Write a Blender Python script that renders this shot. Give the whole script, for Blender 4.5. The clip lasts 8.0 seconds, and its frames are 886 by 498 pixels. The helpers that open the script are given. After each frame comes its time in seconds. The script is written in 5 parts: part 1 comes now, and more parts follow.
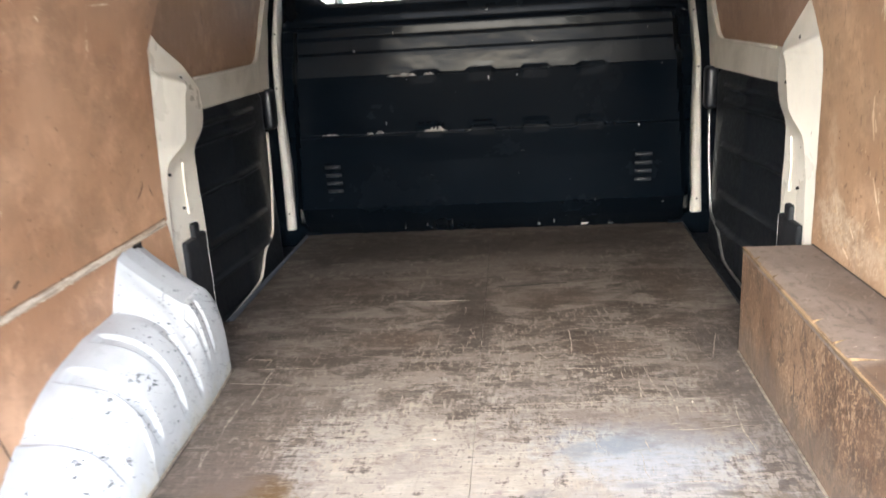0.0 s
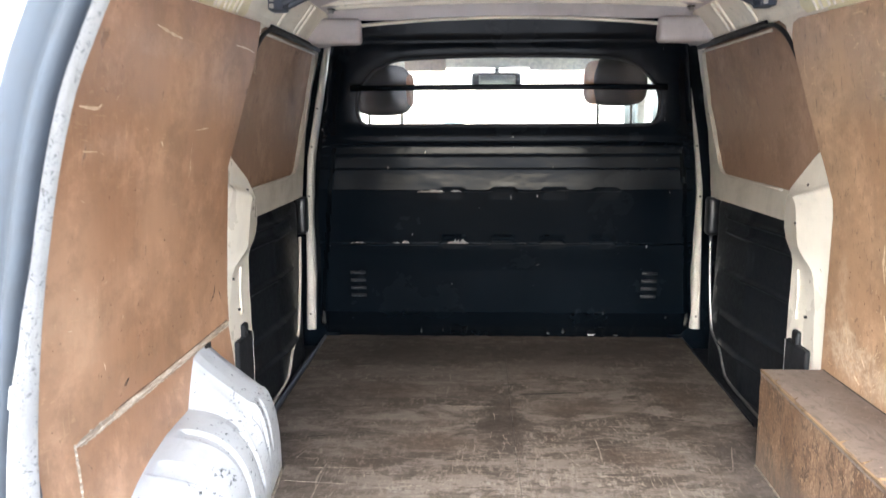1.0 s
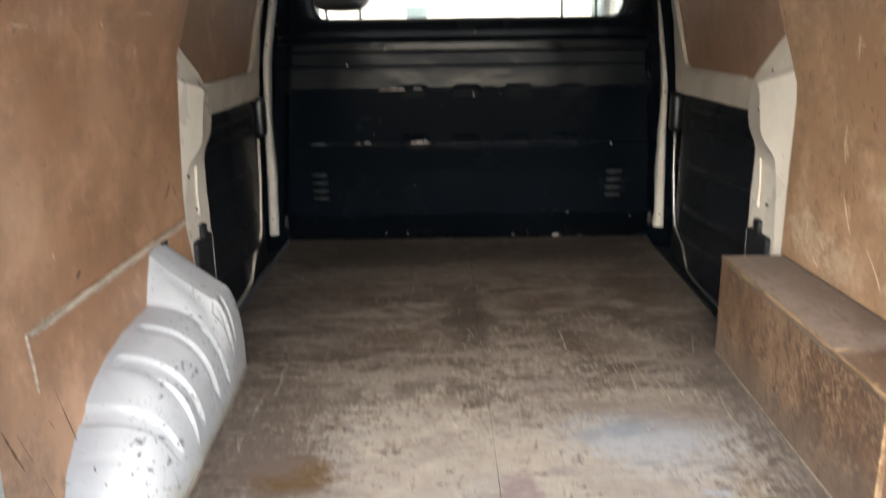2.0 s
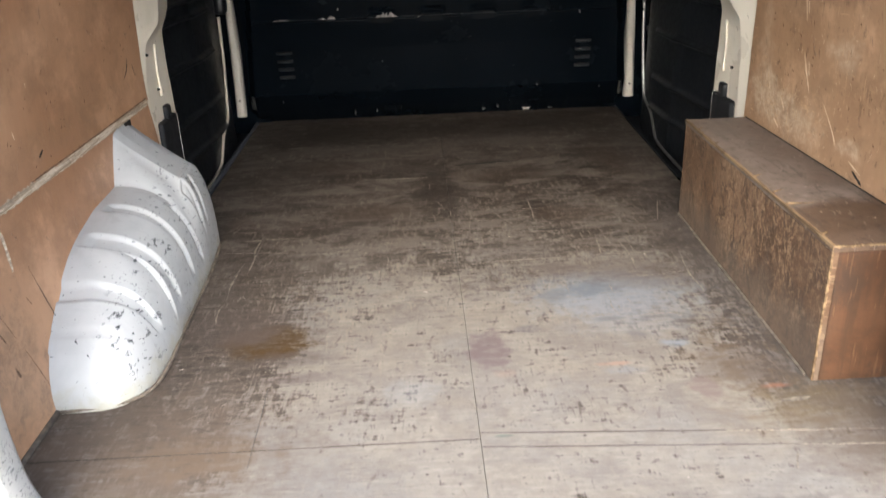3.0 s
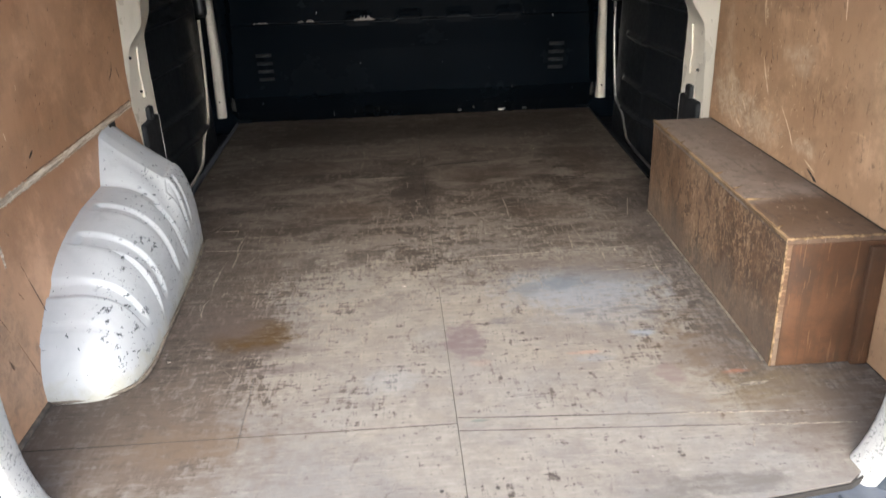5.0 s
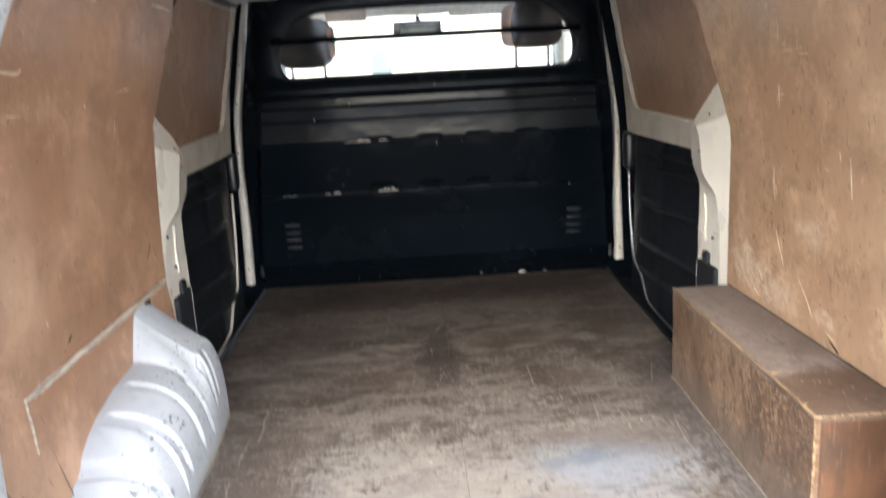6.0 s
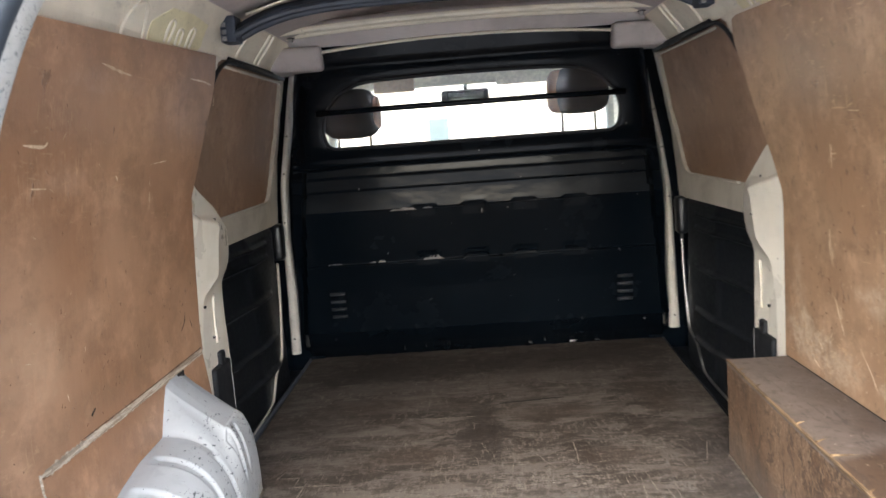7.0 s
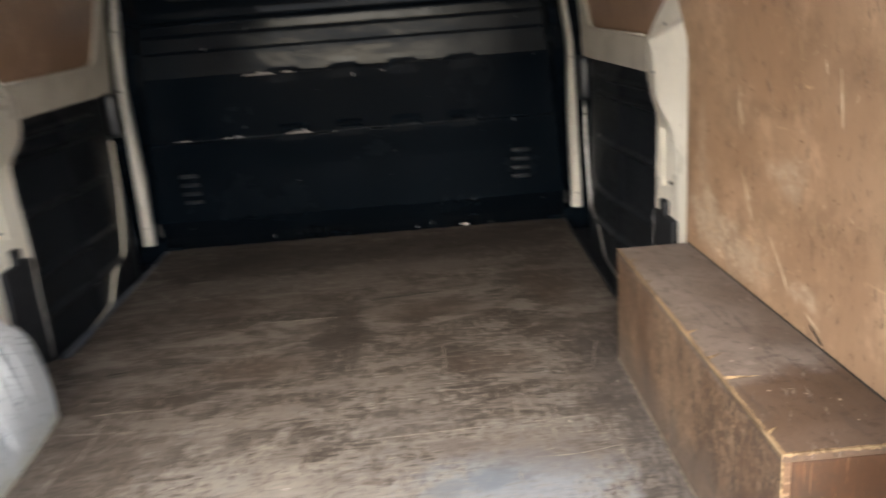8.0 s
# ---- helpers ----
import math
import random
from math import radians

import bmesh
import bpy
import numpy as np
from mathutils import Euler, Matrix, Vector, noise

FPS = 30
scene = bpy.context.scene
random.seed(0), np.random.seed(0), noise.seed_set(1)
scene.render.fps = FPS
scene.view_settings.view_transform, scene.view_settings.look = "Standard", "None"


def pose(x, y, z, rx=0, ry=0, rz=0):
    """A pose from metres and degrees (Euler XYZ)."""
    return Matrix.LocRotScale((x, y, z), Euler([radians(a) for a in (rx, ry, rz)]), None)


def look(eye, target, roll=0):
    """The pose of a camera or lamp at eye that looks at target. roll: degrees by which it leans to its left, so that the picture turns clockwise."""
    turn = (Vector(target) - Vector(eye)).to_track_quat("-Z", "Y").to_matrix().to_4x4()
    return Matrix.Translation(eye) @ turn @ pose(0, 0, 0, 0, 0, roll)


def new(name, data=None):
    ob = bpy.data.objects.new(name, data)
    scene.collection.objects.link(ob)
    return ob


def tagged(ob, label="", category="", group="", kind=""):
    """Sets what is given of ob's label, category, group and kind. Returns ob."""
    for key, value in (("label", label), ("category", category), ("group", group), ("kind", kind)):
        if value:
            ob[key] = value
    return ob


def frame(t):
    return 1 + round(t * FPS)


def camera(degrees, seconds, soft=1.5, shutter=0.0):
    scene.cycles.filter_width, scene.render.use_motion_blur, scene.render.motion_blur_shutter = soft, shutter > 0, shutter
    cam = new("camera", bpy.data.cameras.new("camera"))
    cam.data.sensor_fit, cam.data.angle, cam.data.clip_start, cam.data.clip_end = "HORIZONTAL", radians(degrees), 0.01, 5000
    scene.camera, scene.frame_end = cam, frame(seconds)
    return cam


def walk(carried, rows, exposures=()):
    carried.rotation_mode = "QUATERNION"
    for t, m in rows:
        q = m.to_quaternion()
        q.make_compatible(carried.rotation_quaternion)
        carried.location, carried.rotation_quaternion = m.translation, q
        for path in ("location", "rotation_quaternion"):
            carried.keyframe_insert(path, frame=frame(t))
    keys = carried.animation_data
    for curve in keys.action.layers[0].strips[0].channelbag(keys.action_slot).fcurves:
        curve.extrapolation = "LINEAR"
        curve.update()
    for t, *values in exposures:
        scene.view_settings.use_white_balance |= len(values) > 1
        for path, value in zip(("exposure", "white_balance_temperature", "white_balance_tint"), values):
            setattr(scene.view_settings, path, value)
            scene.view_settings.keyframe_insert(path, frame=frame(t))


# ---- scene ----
cam = camera(57.9, 8.0, shutter=0.6)
PATH = [
    (0, (0.097, -0.669, 0.808), (-0.085, 1.247, 0.263), -3.4),
    (0.3, (0.046, -0.76, 0.848), (-0.105, 1.172, 0.352), -3.0),
    (0.5, (-0.005, -0.772, 0.866), (-0.121, 1.177, 0.432), -2.5),
    (0.8, (-0.087, -0.819, 0.893), (-0.177, 1.149, 0.547), -1.1),
    (1, (-0.112, -0.848, 0.899), (-0.195, 1.125, 0.584), -0.2),
    (1.3, (-0.116, -0.86, 0.916), (-0.2, 1.116, 0.618), -0.1),
    (1.5, (-0.123, -0.851, 0.882), (-0.186, 1.125, 0.578), -0.2),
    (1.8, (-0.103, -0.827, 0.85), (-0.135, 1.127, 0.424), -0.8),
    (2, (-0.099, -0.828, 0.828), (-0.102, 1.104, 0.312), -0.8),
    (2.2, (-0.092, -0.83, 0.814), (-0.074, 1.079, 0.218), -0.8),
    (3.3, (-0.071, -0.886, 0.804), (-0.028, 0.935, -0.022), -2.6),
    (3.5, (-0.073, -0.903, 0.806), (-0.027, 0.912, -0.034), -2.6),
    (4, (-0.077, -0.927, 0.814), (-0.002, 0.889, -0.02), -2.2),
    (5.3, (-0.073, -0.934, 0.829), (0.023, 0.923, 0.094), -2.0),
    (5.5, (-0.076, -0.94, 0.85), (0.014, 0.945, 0.186), -2.2),
    (5.8, (-0.085, -0.944, 0.875), (-0.006, 0.985, 0.352), -2.5),
    (6, (-0.077, -0.948, 0.891), (-0.016, 1.003, 0.454), -3.1),
    (6.2, (-0.077, -0.942, 0.904), (-0.033, 1.024, 0.539), -3.5),
    (6.5, (-0.066, -0.951, 0.903), (-0.054, 1.028, 0.617), -4.4),
    (7, (-0.01, -0.887, 0.88), (-0.094, 1.094, 0.617), -4.2),
    (7.3, (0.044, -0.804, 0.865), (-0.107, 1.165, 0.546), -3.0),
    (7.5, (0.119, -0.726, 0.85), (-0.064, 1.225, 0.447), -2.9),
    (7.7, (0.16, -0.637, 0.82), (0.031, 1.299, 0.333), -3.5),
    (7.8, (0.171, -0.593, 0.812), (0.099, 1.336, 0.287), -3.9),
    (8, (0.195, -0.485, 0.795), (0.25, 1.43, 0.221), -4.4),
]
walk(cam, [(t, look(eye, target, roll)) for t, eye, target, roll in PATH],
     [(0, 3.25, 5880, 8), (0.5, 3.3, 5820, 8), (1.0, 3.32, 5780, 8), (1.3, 3.08, 5780, 8), (2.0, 2.45, 6200, 8), (3.3, 2.34, 6120, 8), (4.2, 2.25, 6120, 8), (5.5, 2.45, 5920, 8),
      (6.0, 2.85, 5760, 8), (6.5, 2.88, 5660, 8), (7.0, 2.58, 5880, 8), (7.5, 2.52, 6150, 8), (8, 2.52, 6150, 8)])

# ---- world, sun, exposure ----
world = bpy.data.worlds.new("world")
scene.world = world
world.use_nodes = True
wn = world.node_tree
sky = wn.nodes.new("ShaderNodeTexSky")
sky.sky_type, sky.sun_disc = "NISHITA", False
sky.sun_elevation, sky.sun_rotation = radians(37), radians(186)
sky.air_density, sky.dust_density, sky.ozone_density = 1.0, 4.0, 1.0
wn.links.new(sky.outputs[0], wn.nodes["Background"].inputs[0])
wn.nodes["Background"].inputs[1].default_value = 0.15
sun = new("sun", bpy.data.lights.new("sun", "SUN"))
sun.data.energy, sun.data.angle, sun.data.color = 1.0, radians(85), (1.0, 0.98, 0.95)
sun.matrix_world = look((-0.32, -3.0, 2.25), (0, 0, 0))


# ---- materials ----
class Graph:
    """A small writer of node materials."""

    def __init__(self, name, rough=0.5, metal=0.0):
        self.m = bpy.data.materials.new(name)
        self.m.use_nodes = True
        self.nt = self.m.node_tree
        self.bsdf = self.nt.nodes["Principled BSDF"]
        self.bsdf.inputs["Roughness"].default_value = rough
        self.bsdf.inputs["Metallic"].default_value = metal
        self.co = self.nt.nodes.new("ShaderNodeTexCoord").outputs["Object"]

    def put(self, socket, v):
        if isinstance(v, bpy.types.NodeSocket):
            self.nt.links.new(v, socket)
        elif isinstance(v, tuple) and len(v) == 3 and socket.type == "RGBA":
            socket.default_value = (*v, 1)
        else:
            socket.default_value = v

    def math(self, op, a, b=0.0, c=0.0, clamp=False):
        n = self.nt.nodes.new("ShaderNodeMath")
        n.operation, n.use_clamp = op, clamp
        for i, v in enumerate((a, b, c)):
            self.put(n.inputs[i], v)
        return n.outputs[0]

    def scaled(self, v, s, shift=(0, 0, 0), turn=0.0):
        if turn:
            r = self.nt.nodes.new("ShaderNodeVectorRotate")
            r.rotation_type = "Z_AXIS"
            self.put(r.inputs["Vector"], v)
            r.inputs["Angle"].default_value = radians(turn)
            v = r.outputs[0]
        n = self.nt.nodes.new("ShaderNodeMapping")
        self.put(n.inputs["Vector"], v)
        n.inputs["Scale"].default_value, n.inputs["Location"].default_value = s, shift
        return n.outputs[0]

    def noise(self, v, scale, detail=4.0, rough=0.55, warp=0.0):
        n = self.nt.nodes.new("ShaderNodeTexNoise")
        self.put(n.inputs["Vector"], v)
        for k, x in (("Scale", scale), ("Detail", detail), ("Roughness", rough), ("Distortion", warp)):
            n.inputs[k].default_value = x
        return self.math("MULTIPLY_ADD", n.outputs["Fac"], 1.45, -0.225)

    def step(self, v, lo, hi, a=0.0, b=1.0):
        n = self.nt.nodes.new("ShaderNodeMapRange")
        n.interpolation_type = "SMOOTHSTEP"
        for i, x in enumerate((v, lo, hi, a, b)):
            self.put(n.inputs[i], x)
        return n.outputs[0]

    def mix(self, f, a, b):
        n = self.nt.nodes.new("ShaderNodeMix")
        n.data_type = "RGBA"
        self.put(n.inputs[0], f)
        self.put(n.inputs[6], a)
        self.put(n.inputs[7], b)
        return n.outputs[2]

    def xyz(self, v):
        n = self.nt.nodes.new("ShaderNodeSeparateXYZ")
        self.put(n.inputs[0], v)
        return n.outputs

    def spot(self, x, y, rx, ry, soft=0.6, warp=0.5, scale=14.0):
        """A ragged stain on a level sheet: 1 inside, 0 outside."""
        v = self.scaled(self.co, (1 / rx, 1 / ry, 0), (-x / rx, -y / ry, 0))
        n = self.nt.nodes.new("ShaderNodeVectorMath")
        n.operation = "LENGTH"
        self.put(n.inputs[0], v)
        d = self.math("ADD", n.outputs["Value"], self.math("MULTIPLY", self.math("SUBTRACT", self.noise(self.co, scale, 5, 0.65), 0.5), warp * 4))
        return self.step(d, 1 + soft / 2, 1 - soft / 2)

    def random(self):
        return self.nt.nodes.new("ShaderNodeObjectInfo").outputs["Random"]

    def done(self, colour, rough=None, bump=None, strength=0.3, depth=0.002):
        self.put(self.bsdf.inputs["Base Color"], colour)
        if rough is not None:
            self.put(self.bsdf.inputs["Roughness"], rough)
        if bump is not None:
            n = self.nt.nodes.new("ShaderNodeBump")
            n.inputs["Strength"].default_value, n.inputs["Distance"].default_value = strength, depth
            self.put(n.inputs["Height"], bump)
            self.nt.links.new(n.outputs[0], self.bsdf.inputs["Normal"])
        return self.m


def side_ply(name, a, b, scuff, rough=0.42, flecks=0.0, rubs=()):
    """Film-faced brown plywood with scuffs, dark dents and pale scratches."""
    g = Graph(name, rough)
    big = g.noise(g.co, 2.2, 4, 0.6, 0.1)
    fine = g.noise(g.scaled(g.co, (30, 30, 6)), 1.5, 5, 0.65)
    col = g.mix(g.step(big, 0.3, 0.72), a, b)
    col = g.mix(g.math("MULTIPLY", fine, 0.16), col, tuple(0.55 * c for c in a))
    cloud = g.step(g.noise(g.co, 6.5, 7, 0.75, 0.1), 0.48, 0.74)
    col = g.mix(g.math("MULTIPLY", cloud, 0.4), col, tuple(min(1, 1.35 * c + 0.03) for c in b))
    smear = g.step(g.noise(g.scaled(g.co, (4, 4, 5), (5, 5, 5)), 1.0, 8, 0.78, 0.1), 0.46, 0.70)
    col = g.mix(g.math("MULTIPLY", smear, 0.34), col, tuple(0.45 * c for c in a))
    dent = g.step(g.noise(g.scaled(g.co, (22, 22, 17)), 1.0, 5, 0.7, 0.6), 0.68, 0.80)
    col = g.mix(g.math("MULTIPLY", dent, 0.55), col, tuple(0.28 * c for c in a))
    if flecks:
        fl = g.step(g.noise(g.scaled(g.co, (150, 110, 38)), 1.0, 4, 0.7, 0.5), 0.58, 0.72)
        fl = g.math("MULTIPLY", fl, g.step(g.noise(g.co, 9.0, 5, 0.7), 0.38, 0.62, 0.15, 1.0))
        col = g.mix(g.math("MULTIPLY", fl, flecks), col, (0.34, 0.225, 0.115))
        dk = g.step(g.noise(g.scaled(g.co, (90, 70, 30), (4, 4, 4)), 1.0, 4, 0.7, 0.5), 0.62, 0.75)
        col = g.mix(g.math("MULTIPLY", dk, 0.6), col, tuple(0.35 * c for c in a))
    for cy, cz, ry, rz, k, c in rubs:
        v = g.scaled(g.co, (0, 1 / ry, 1 / rz), (0, -cy / ry, -cz / rz))
        n = g.nt.nodes.new("ShaderNodeVectorMath")
        n.operation = "LENGTH"
        g.put(n.inputs[0], v)
        ragged_edge = g.math("MULTIPLY", g.math("SUBTRACT", g.noise(g.co, 17.0, 6, 0.7, 0.5), 0.5), 2.2)
        on = g.step(g.math("ADD", n.outputs["Value"], ragged_edge), 1.35, 0.35)
        on = g.math("MULTIPLY", on, g.step(g.noise(g.scaled(g.co, (60, 45, 45)), 1.0, 6, 0.75, 0.8), 0.34, 0.66, 0.25, 1.0))
        col = g.mix(g.math("MULTIPLY", on, k), col, c)
    where = g.step(g.noise(g.co, 3.1, 2, 0.5), 0.45, 0.62)
    s1 = g.step(g.noise(g.scaled(g.co, (16, 16, 95)), 1.0, 3, 0.6, 1.0), 0.70, 0.745)
    s2 = g.step(g.noise(g.scaled(g.co, (85, 85, 11)), 1.0, 3, 0.6, 1.2), 0.70, 0.75)
    scr = g.math("MULTIPLY", g.math("MAXIMUM", s1, s2), g.math("MULTIPLY", where, scuff), clamp=True)
    col = g.mix(scr, col, (0.62, 0.43, 0.25))
    r = g.step(g.math("ADD", big, g.math("MULTIPLY", scr, 0.3)), 0.2, 0.9, rough - 0.08, rough + 0.2)
    return g.done(col, r, g.math("SUBTRACT", fine, g.math("MULTIPLY", dent, 2.0)), 0.25, 0.002)


def lid_ply():
    """Dusty grey-brown lid, rubbed darker brown at the end by the doors."""
    g = Graph("box lid plywood", 0.55)
    x, y, z = g.xyz(g.co)
    n = g.noise(g.co, 7.0, 7, 0.7, 0.4)
    f = g.noise(g.scaled(g.co, (70, 9, 9)), 1.0, 5, 0.7)
    spots = g.noise(g.co, 38.0, 8, 0.78, 0.3)
    dust = g.mix(g.step(n, 0.3, 0.75), (0.105, 0.078, 0.061), (0.185, 0.150, 0.125))
    dust = g.mix(g.step(spots, 0.50, 0.72, 0.0, 0.65), dust, (0.070, 0.050, 0.038))
    dust = g.mix(g.step(spots, 0.42, 0.22, 0.0, 0.55), dust, (0.225, 0.188, 0.158))
    rub = g.step(g.math("ADD", y, g.math("MULTIPLY", g.math("SUBTRACT", n, 0.5), 0.20)), 0.60, 0.50)
    worn = g.mix(n, (0.058, 0.034, 0.020), (0.115, 0.069, 0.041))
    worn = g.mix(g.step(spots, 0.52, 0.70, 0.0, 0.6), worn, (0.030, 0.019, 0.012))
    col = g.mix(g.math("MULTIPLY", rub, 0.85), dust, worn)
    col = g.mix(g.math("MULTIPLY", g.step(f, 0.58, 0.72), 0.45), col, (0.048, 0.036, 0.028))
    ln = g.step(g.noise(g.scaled(g.co, (110, 16, 1), (0, 0, 0), 25), 1.0, 4, 0.6, 0.5), 0.68, 0.73)
    col = g.mix(g.math("MULTIPLY", ln, 0.5), col, (0.22, 0.18, 0.145))
    spot = g.step(g.noise(g.scaled(g.co, (50, 50, 50)), 1.0, 3, 0.6), 0.80, 0.84)
    return g.done(g.mix(spot, col, (0.40, 0.34, 0.26)), g.step(n, 0.3, 0.7, 0.5, 0.7), f, 0.2, 0.001)


def box_ply():
    """Red-brown film, rubbed all over to pale flecks, greyer and dirtier towards the floor."""
    g = Graph("box side plywood", 0.55)
    x, y, z = g.xyz(g.co)
    big = g.noise(g.co, 4.5, 6, 0.68, 0.4)
    mid = g.noise(g.scaled(g.co, (1, 22, 16)), 1.0, 8, 0.75, 0.6)
    col = g.mix(g.step(big, 0.3, 0.72), (0.098, 0.054, 0.030), (0.180, 0.112, 0.067))
    col = g.mix(g.step(mid, 0.46, 0.60, 0.0, 0.7), col, (0.052, 0.030, 0.018))
    zone = g.step(g.noise(g.co, 7.0, 5, 0.7), 0.34, 0.64, 0.25, 1.0)
    for sy, sz, turn, lo, k in ((95, 52, 0, 0.58, 0.6), (60, 120, 1, 0.62, 0.5), (170, 110, 2, 0.58, 0.5)):
        fl = g.step(g.noise(g.scaled(g.co, (1, sy, sz), (turn, turn, turn)), 1.0, 4, 0.7, 0.7), lo, lo + 0.06)
        col = g.mix(g.math("MULTIPLY", g.math("MULTIPLY", fl, zone), k), col, (0.35, 0.245, 0.15))
    dk = g.step(g.noise(g.scaled(g.co, (1, 95, 60), (4, 4, 4)), 1.0, 5, 0.75, 0.6), 0.60, 0.72)
    col = g.mix(g.math("MULTIPLY", dk, 0.6), col, (0.030, 0.019, 0.013))
    grey = g.step(g.math("ADD", z, g.math("MULTIPLY", g.math("SUBTRACT", big, 0.5), 0.16)), 0.13, 0.02)
    col = g.mix(g.math("MULTIPLY", grey, 0.45), col, (0.135, 0.112, 0.090))
    return g.done(col, g.step(big, 0.2, 0.9, 0.48, 0.7), mid, 0.3, 0.002)


def end_ply():
    """Plain orange-brown film with upright streaks, dull stains and a few scratches."""
    g = Graph("box end plywood", 0.5)
    big = g.noise(g.co, 6.0, 6, 0.7, 0.2)
    streak = g.noise(g.scaled(g.co, (55, 55, 2.2)), 1.0, 5, 0.65)
    col = g.mix(g.step(big, 0.32, 0.70), (0.056, 0.027, 0.0135), (0.104, 0.049, 0.023))
    col = g.mix(g.step(streak, 0.46, 0.66, 0.0, 0.55), col, (0.046, 0.025, 0.014))
    grey = g.step(g.noise(g.scaled(g.co, (9, 9, 7), (3, 3, 3)), 1.0, 7, 0.72), 0.50, 0.72)
    col = g.mix(g.math("MULTIPLY", grey, 0.75), col, (0.040, 0.025, 0.017))
    ln = g.step(g.noise(g.scaled(g.co, (130, 130, 9), (1, 2, 3)), 1.0, 3, 0.6), 0.69, 0.73)
    col = g.mix(g.math("MULTIPLY", ln, 0.35), col, (0.21, 0.125, 0.065))
    return g.done(col, g.step(big, 0.3, 0.7, 0.45, 0.62), streak, 0.1, 0.001)


def floor_ply():
    """Grey-brown plywood floor: film worn to pale wood, grain across, scratches both ways, stains."""
    g = Graph("worn floor plywood", 0.6)
    x, y, z = g.xyz(g.co)
    big = g.noise(g.co, 2.6, 4, 0.6, 0.4)
    grain = g.noise(g.scaled(g.co, (4, 150, 1)), 1.0, 6, 0.7, 0.3)
    fine = g.noise(g.scaled(g.co, (30, 320, 1)), 1.0, 4, 0.65)
    dust = g.noise(g.co, 120.0, 5, 0.75)

    def swing(v, k):
        return g.math("MULTIPLY", g.math("SUBTRACT", v, 0.5), k)

    def both(a, b):
        return g.math("MULTIPLY", a, b)
    along = g.noise(g.scaled(g.co, (105, 22, 1), (2, 6, 0), 2), 1.0, 5, 0.65, 0.5)
    across = g.noise(g.scaled(g.co, (17, 95, 1), (6, 1, 0)), 1.0, 6, 0.7, 0.4)
    torn = g.noise(g.scaled(g.co, (34, 42, 1), (8, 3, 0)), 1.0, 7, 0.66, 0.2)
    cloud = g.noise(g.co, 6.0, 7, 0.68, 0.5)
    flake = g.noise(g.co, 40.0, 8, 0.78, 0.3)
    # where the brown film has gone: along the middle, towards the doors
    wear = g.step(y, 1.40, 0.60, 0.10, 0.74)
    left = both(g.step(x, -0.26, -0.48, 0.0, 0.60), both(g.step(y, 0.02, 0.25, 0.7, 1.0), g.step(y, 1.35, 0.95, 0.3, 1.0)))
    right = both(g.step(x, 0.43, 0.58, 0.0, 0.34), g.step(y, 0.05, 0.25, 0.4, 1.0))
    wear = g.math("SUBTRACT", wear, g.math("ADD", left, right))
    wear = g.math("ADD", wear, g.step(y, 0.34, 0.16, 0.0, 0.16))
    calm = g.step(y, 1.1, 1.6, 1.0, 0.7)
    for v, k in ((big, 0.7), (cloud, 0.8)):
        wear = g.math("ADD", wear, swing(v, k))
    for v, k in ((along, 1.1), (across, 0.95), (torn, 0.9), (flake, 1.0)):
        wear = g.math("ADD", wear, both(swing(v, k), calm))
    film = g.mix(g.step(g.math("ADD", both(cloud, 0.6), both(across, 0.4)), 0.34, 0.66), (0.046, 0.0375, 0.031), (0.094, 0.077, 0.064))
    film = g.mix(g.step(g.math("ADD", both(along, 0.5), both(flake, 0.5)), 0.50, 0.60, 0.0, 0.55), film, (0.105, 0.088, 0.074))
    film = g.mix(g.step(g.math("ADD", both(across, 0.5), both(flake, 0.5)), 0.48, 0.38, 0.0, 0.6), film, (0.026, 0.021, 0.0175))
    film = g.mix(both(g.step(big, 0.42, 0.72), 0.45), film, (0.090, 0.075, 0.064))
    # film also darkened past y 0.95 for the weaker light deep inside
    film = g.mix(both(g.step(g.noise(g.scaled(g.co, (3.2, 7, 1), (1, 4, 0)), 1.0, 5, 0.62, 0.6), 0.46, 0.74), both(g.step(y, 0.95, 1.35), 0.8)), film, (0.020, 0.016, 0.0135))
    film = g.mix(g.step(cloud, 0.44, 0.62, 0.0, 0.4), film, (0.022, 0.0175, 0.0145))
    bare = g.mix(g.step(grain, 0.15, 0.85), (0.168, 0.151, 0.129), (0.196, 0.179, 0.157))
    bare = g.mix(both(g.step(cloud, 0.42, 0.64), 0.62), bare, (0.118, 0.105, 0.095))
    bare = g.mix(both(g.step(g.noise(g.co, 3.4, 5, 0.6), 0.42, 0.66), 0.5), bare, (0.152, 0.146, 0.141))
    bare = g.mix(both(g.step(g.noise(g.scaled(g.co, (5, 9, 1), (3, 7, 0)), 1.0, 7, 0.7, 0.4), 0.45, 0.70), 0.4), bare, (0.180, 0.158, 0.128))
    bare = g.mix(both(g.step(g.math("ADD", both(torn, 0.6), both(flake, 0.4)), 0.46, 0.58), 0.3), bare, (0.128, 0.110, 0.094))
    bare = g.mix(both(g.step(across, 0.58, 0.74), 0.38), bare, (0.235, 0.216, 0.192))
    bare = g.mix(both(g.step(g.math("ADD", both(across, 0.5), both(flake, 0.5)), 0.45, 0.36), 0.22), bare, (0.096, 0.082, 0.070))
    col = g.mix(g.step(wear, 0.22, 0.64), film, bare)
    scrap = g.step(g.noise(g.scaled(g.co, (46, 60, 1), (11, 4, 0)), 1.0, 5, 0.7, 0.1), 0.55, 0.60)
    scrap = both(scrap, both(g.step(y, 0.55, 0.85), g.step(y, 1.6, 1.2, 0.3, 1.0)))
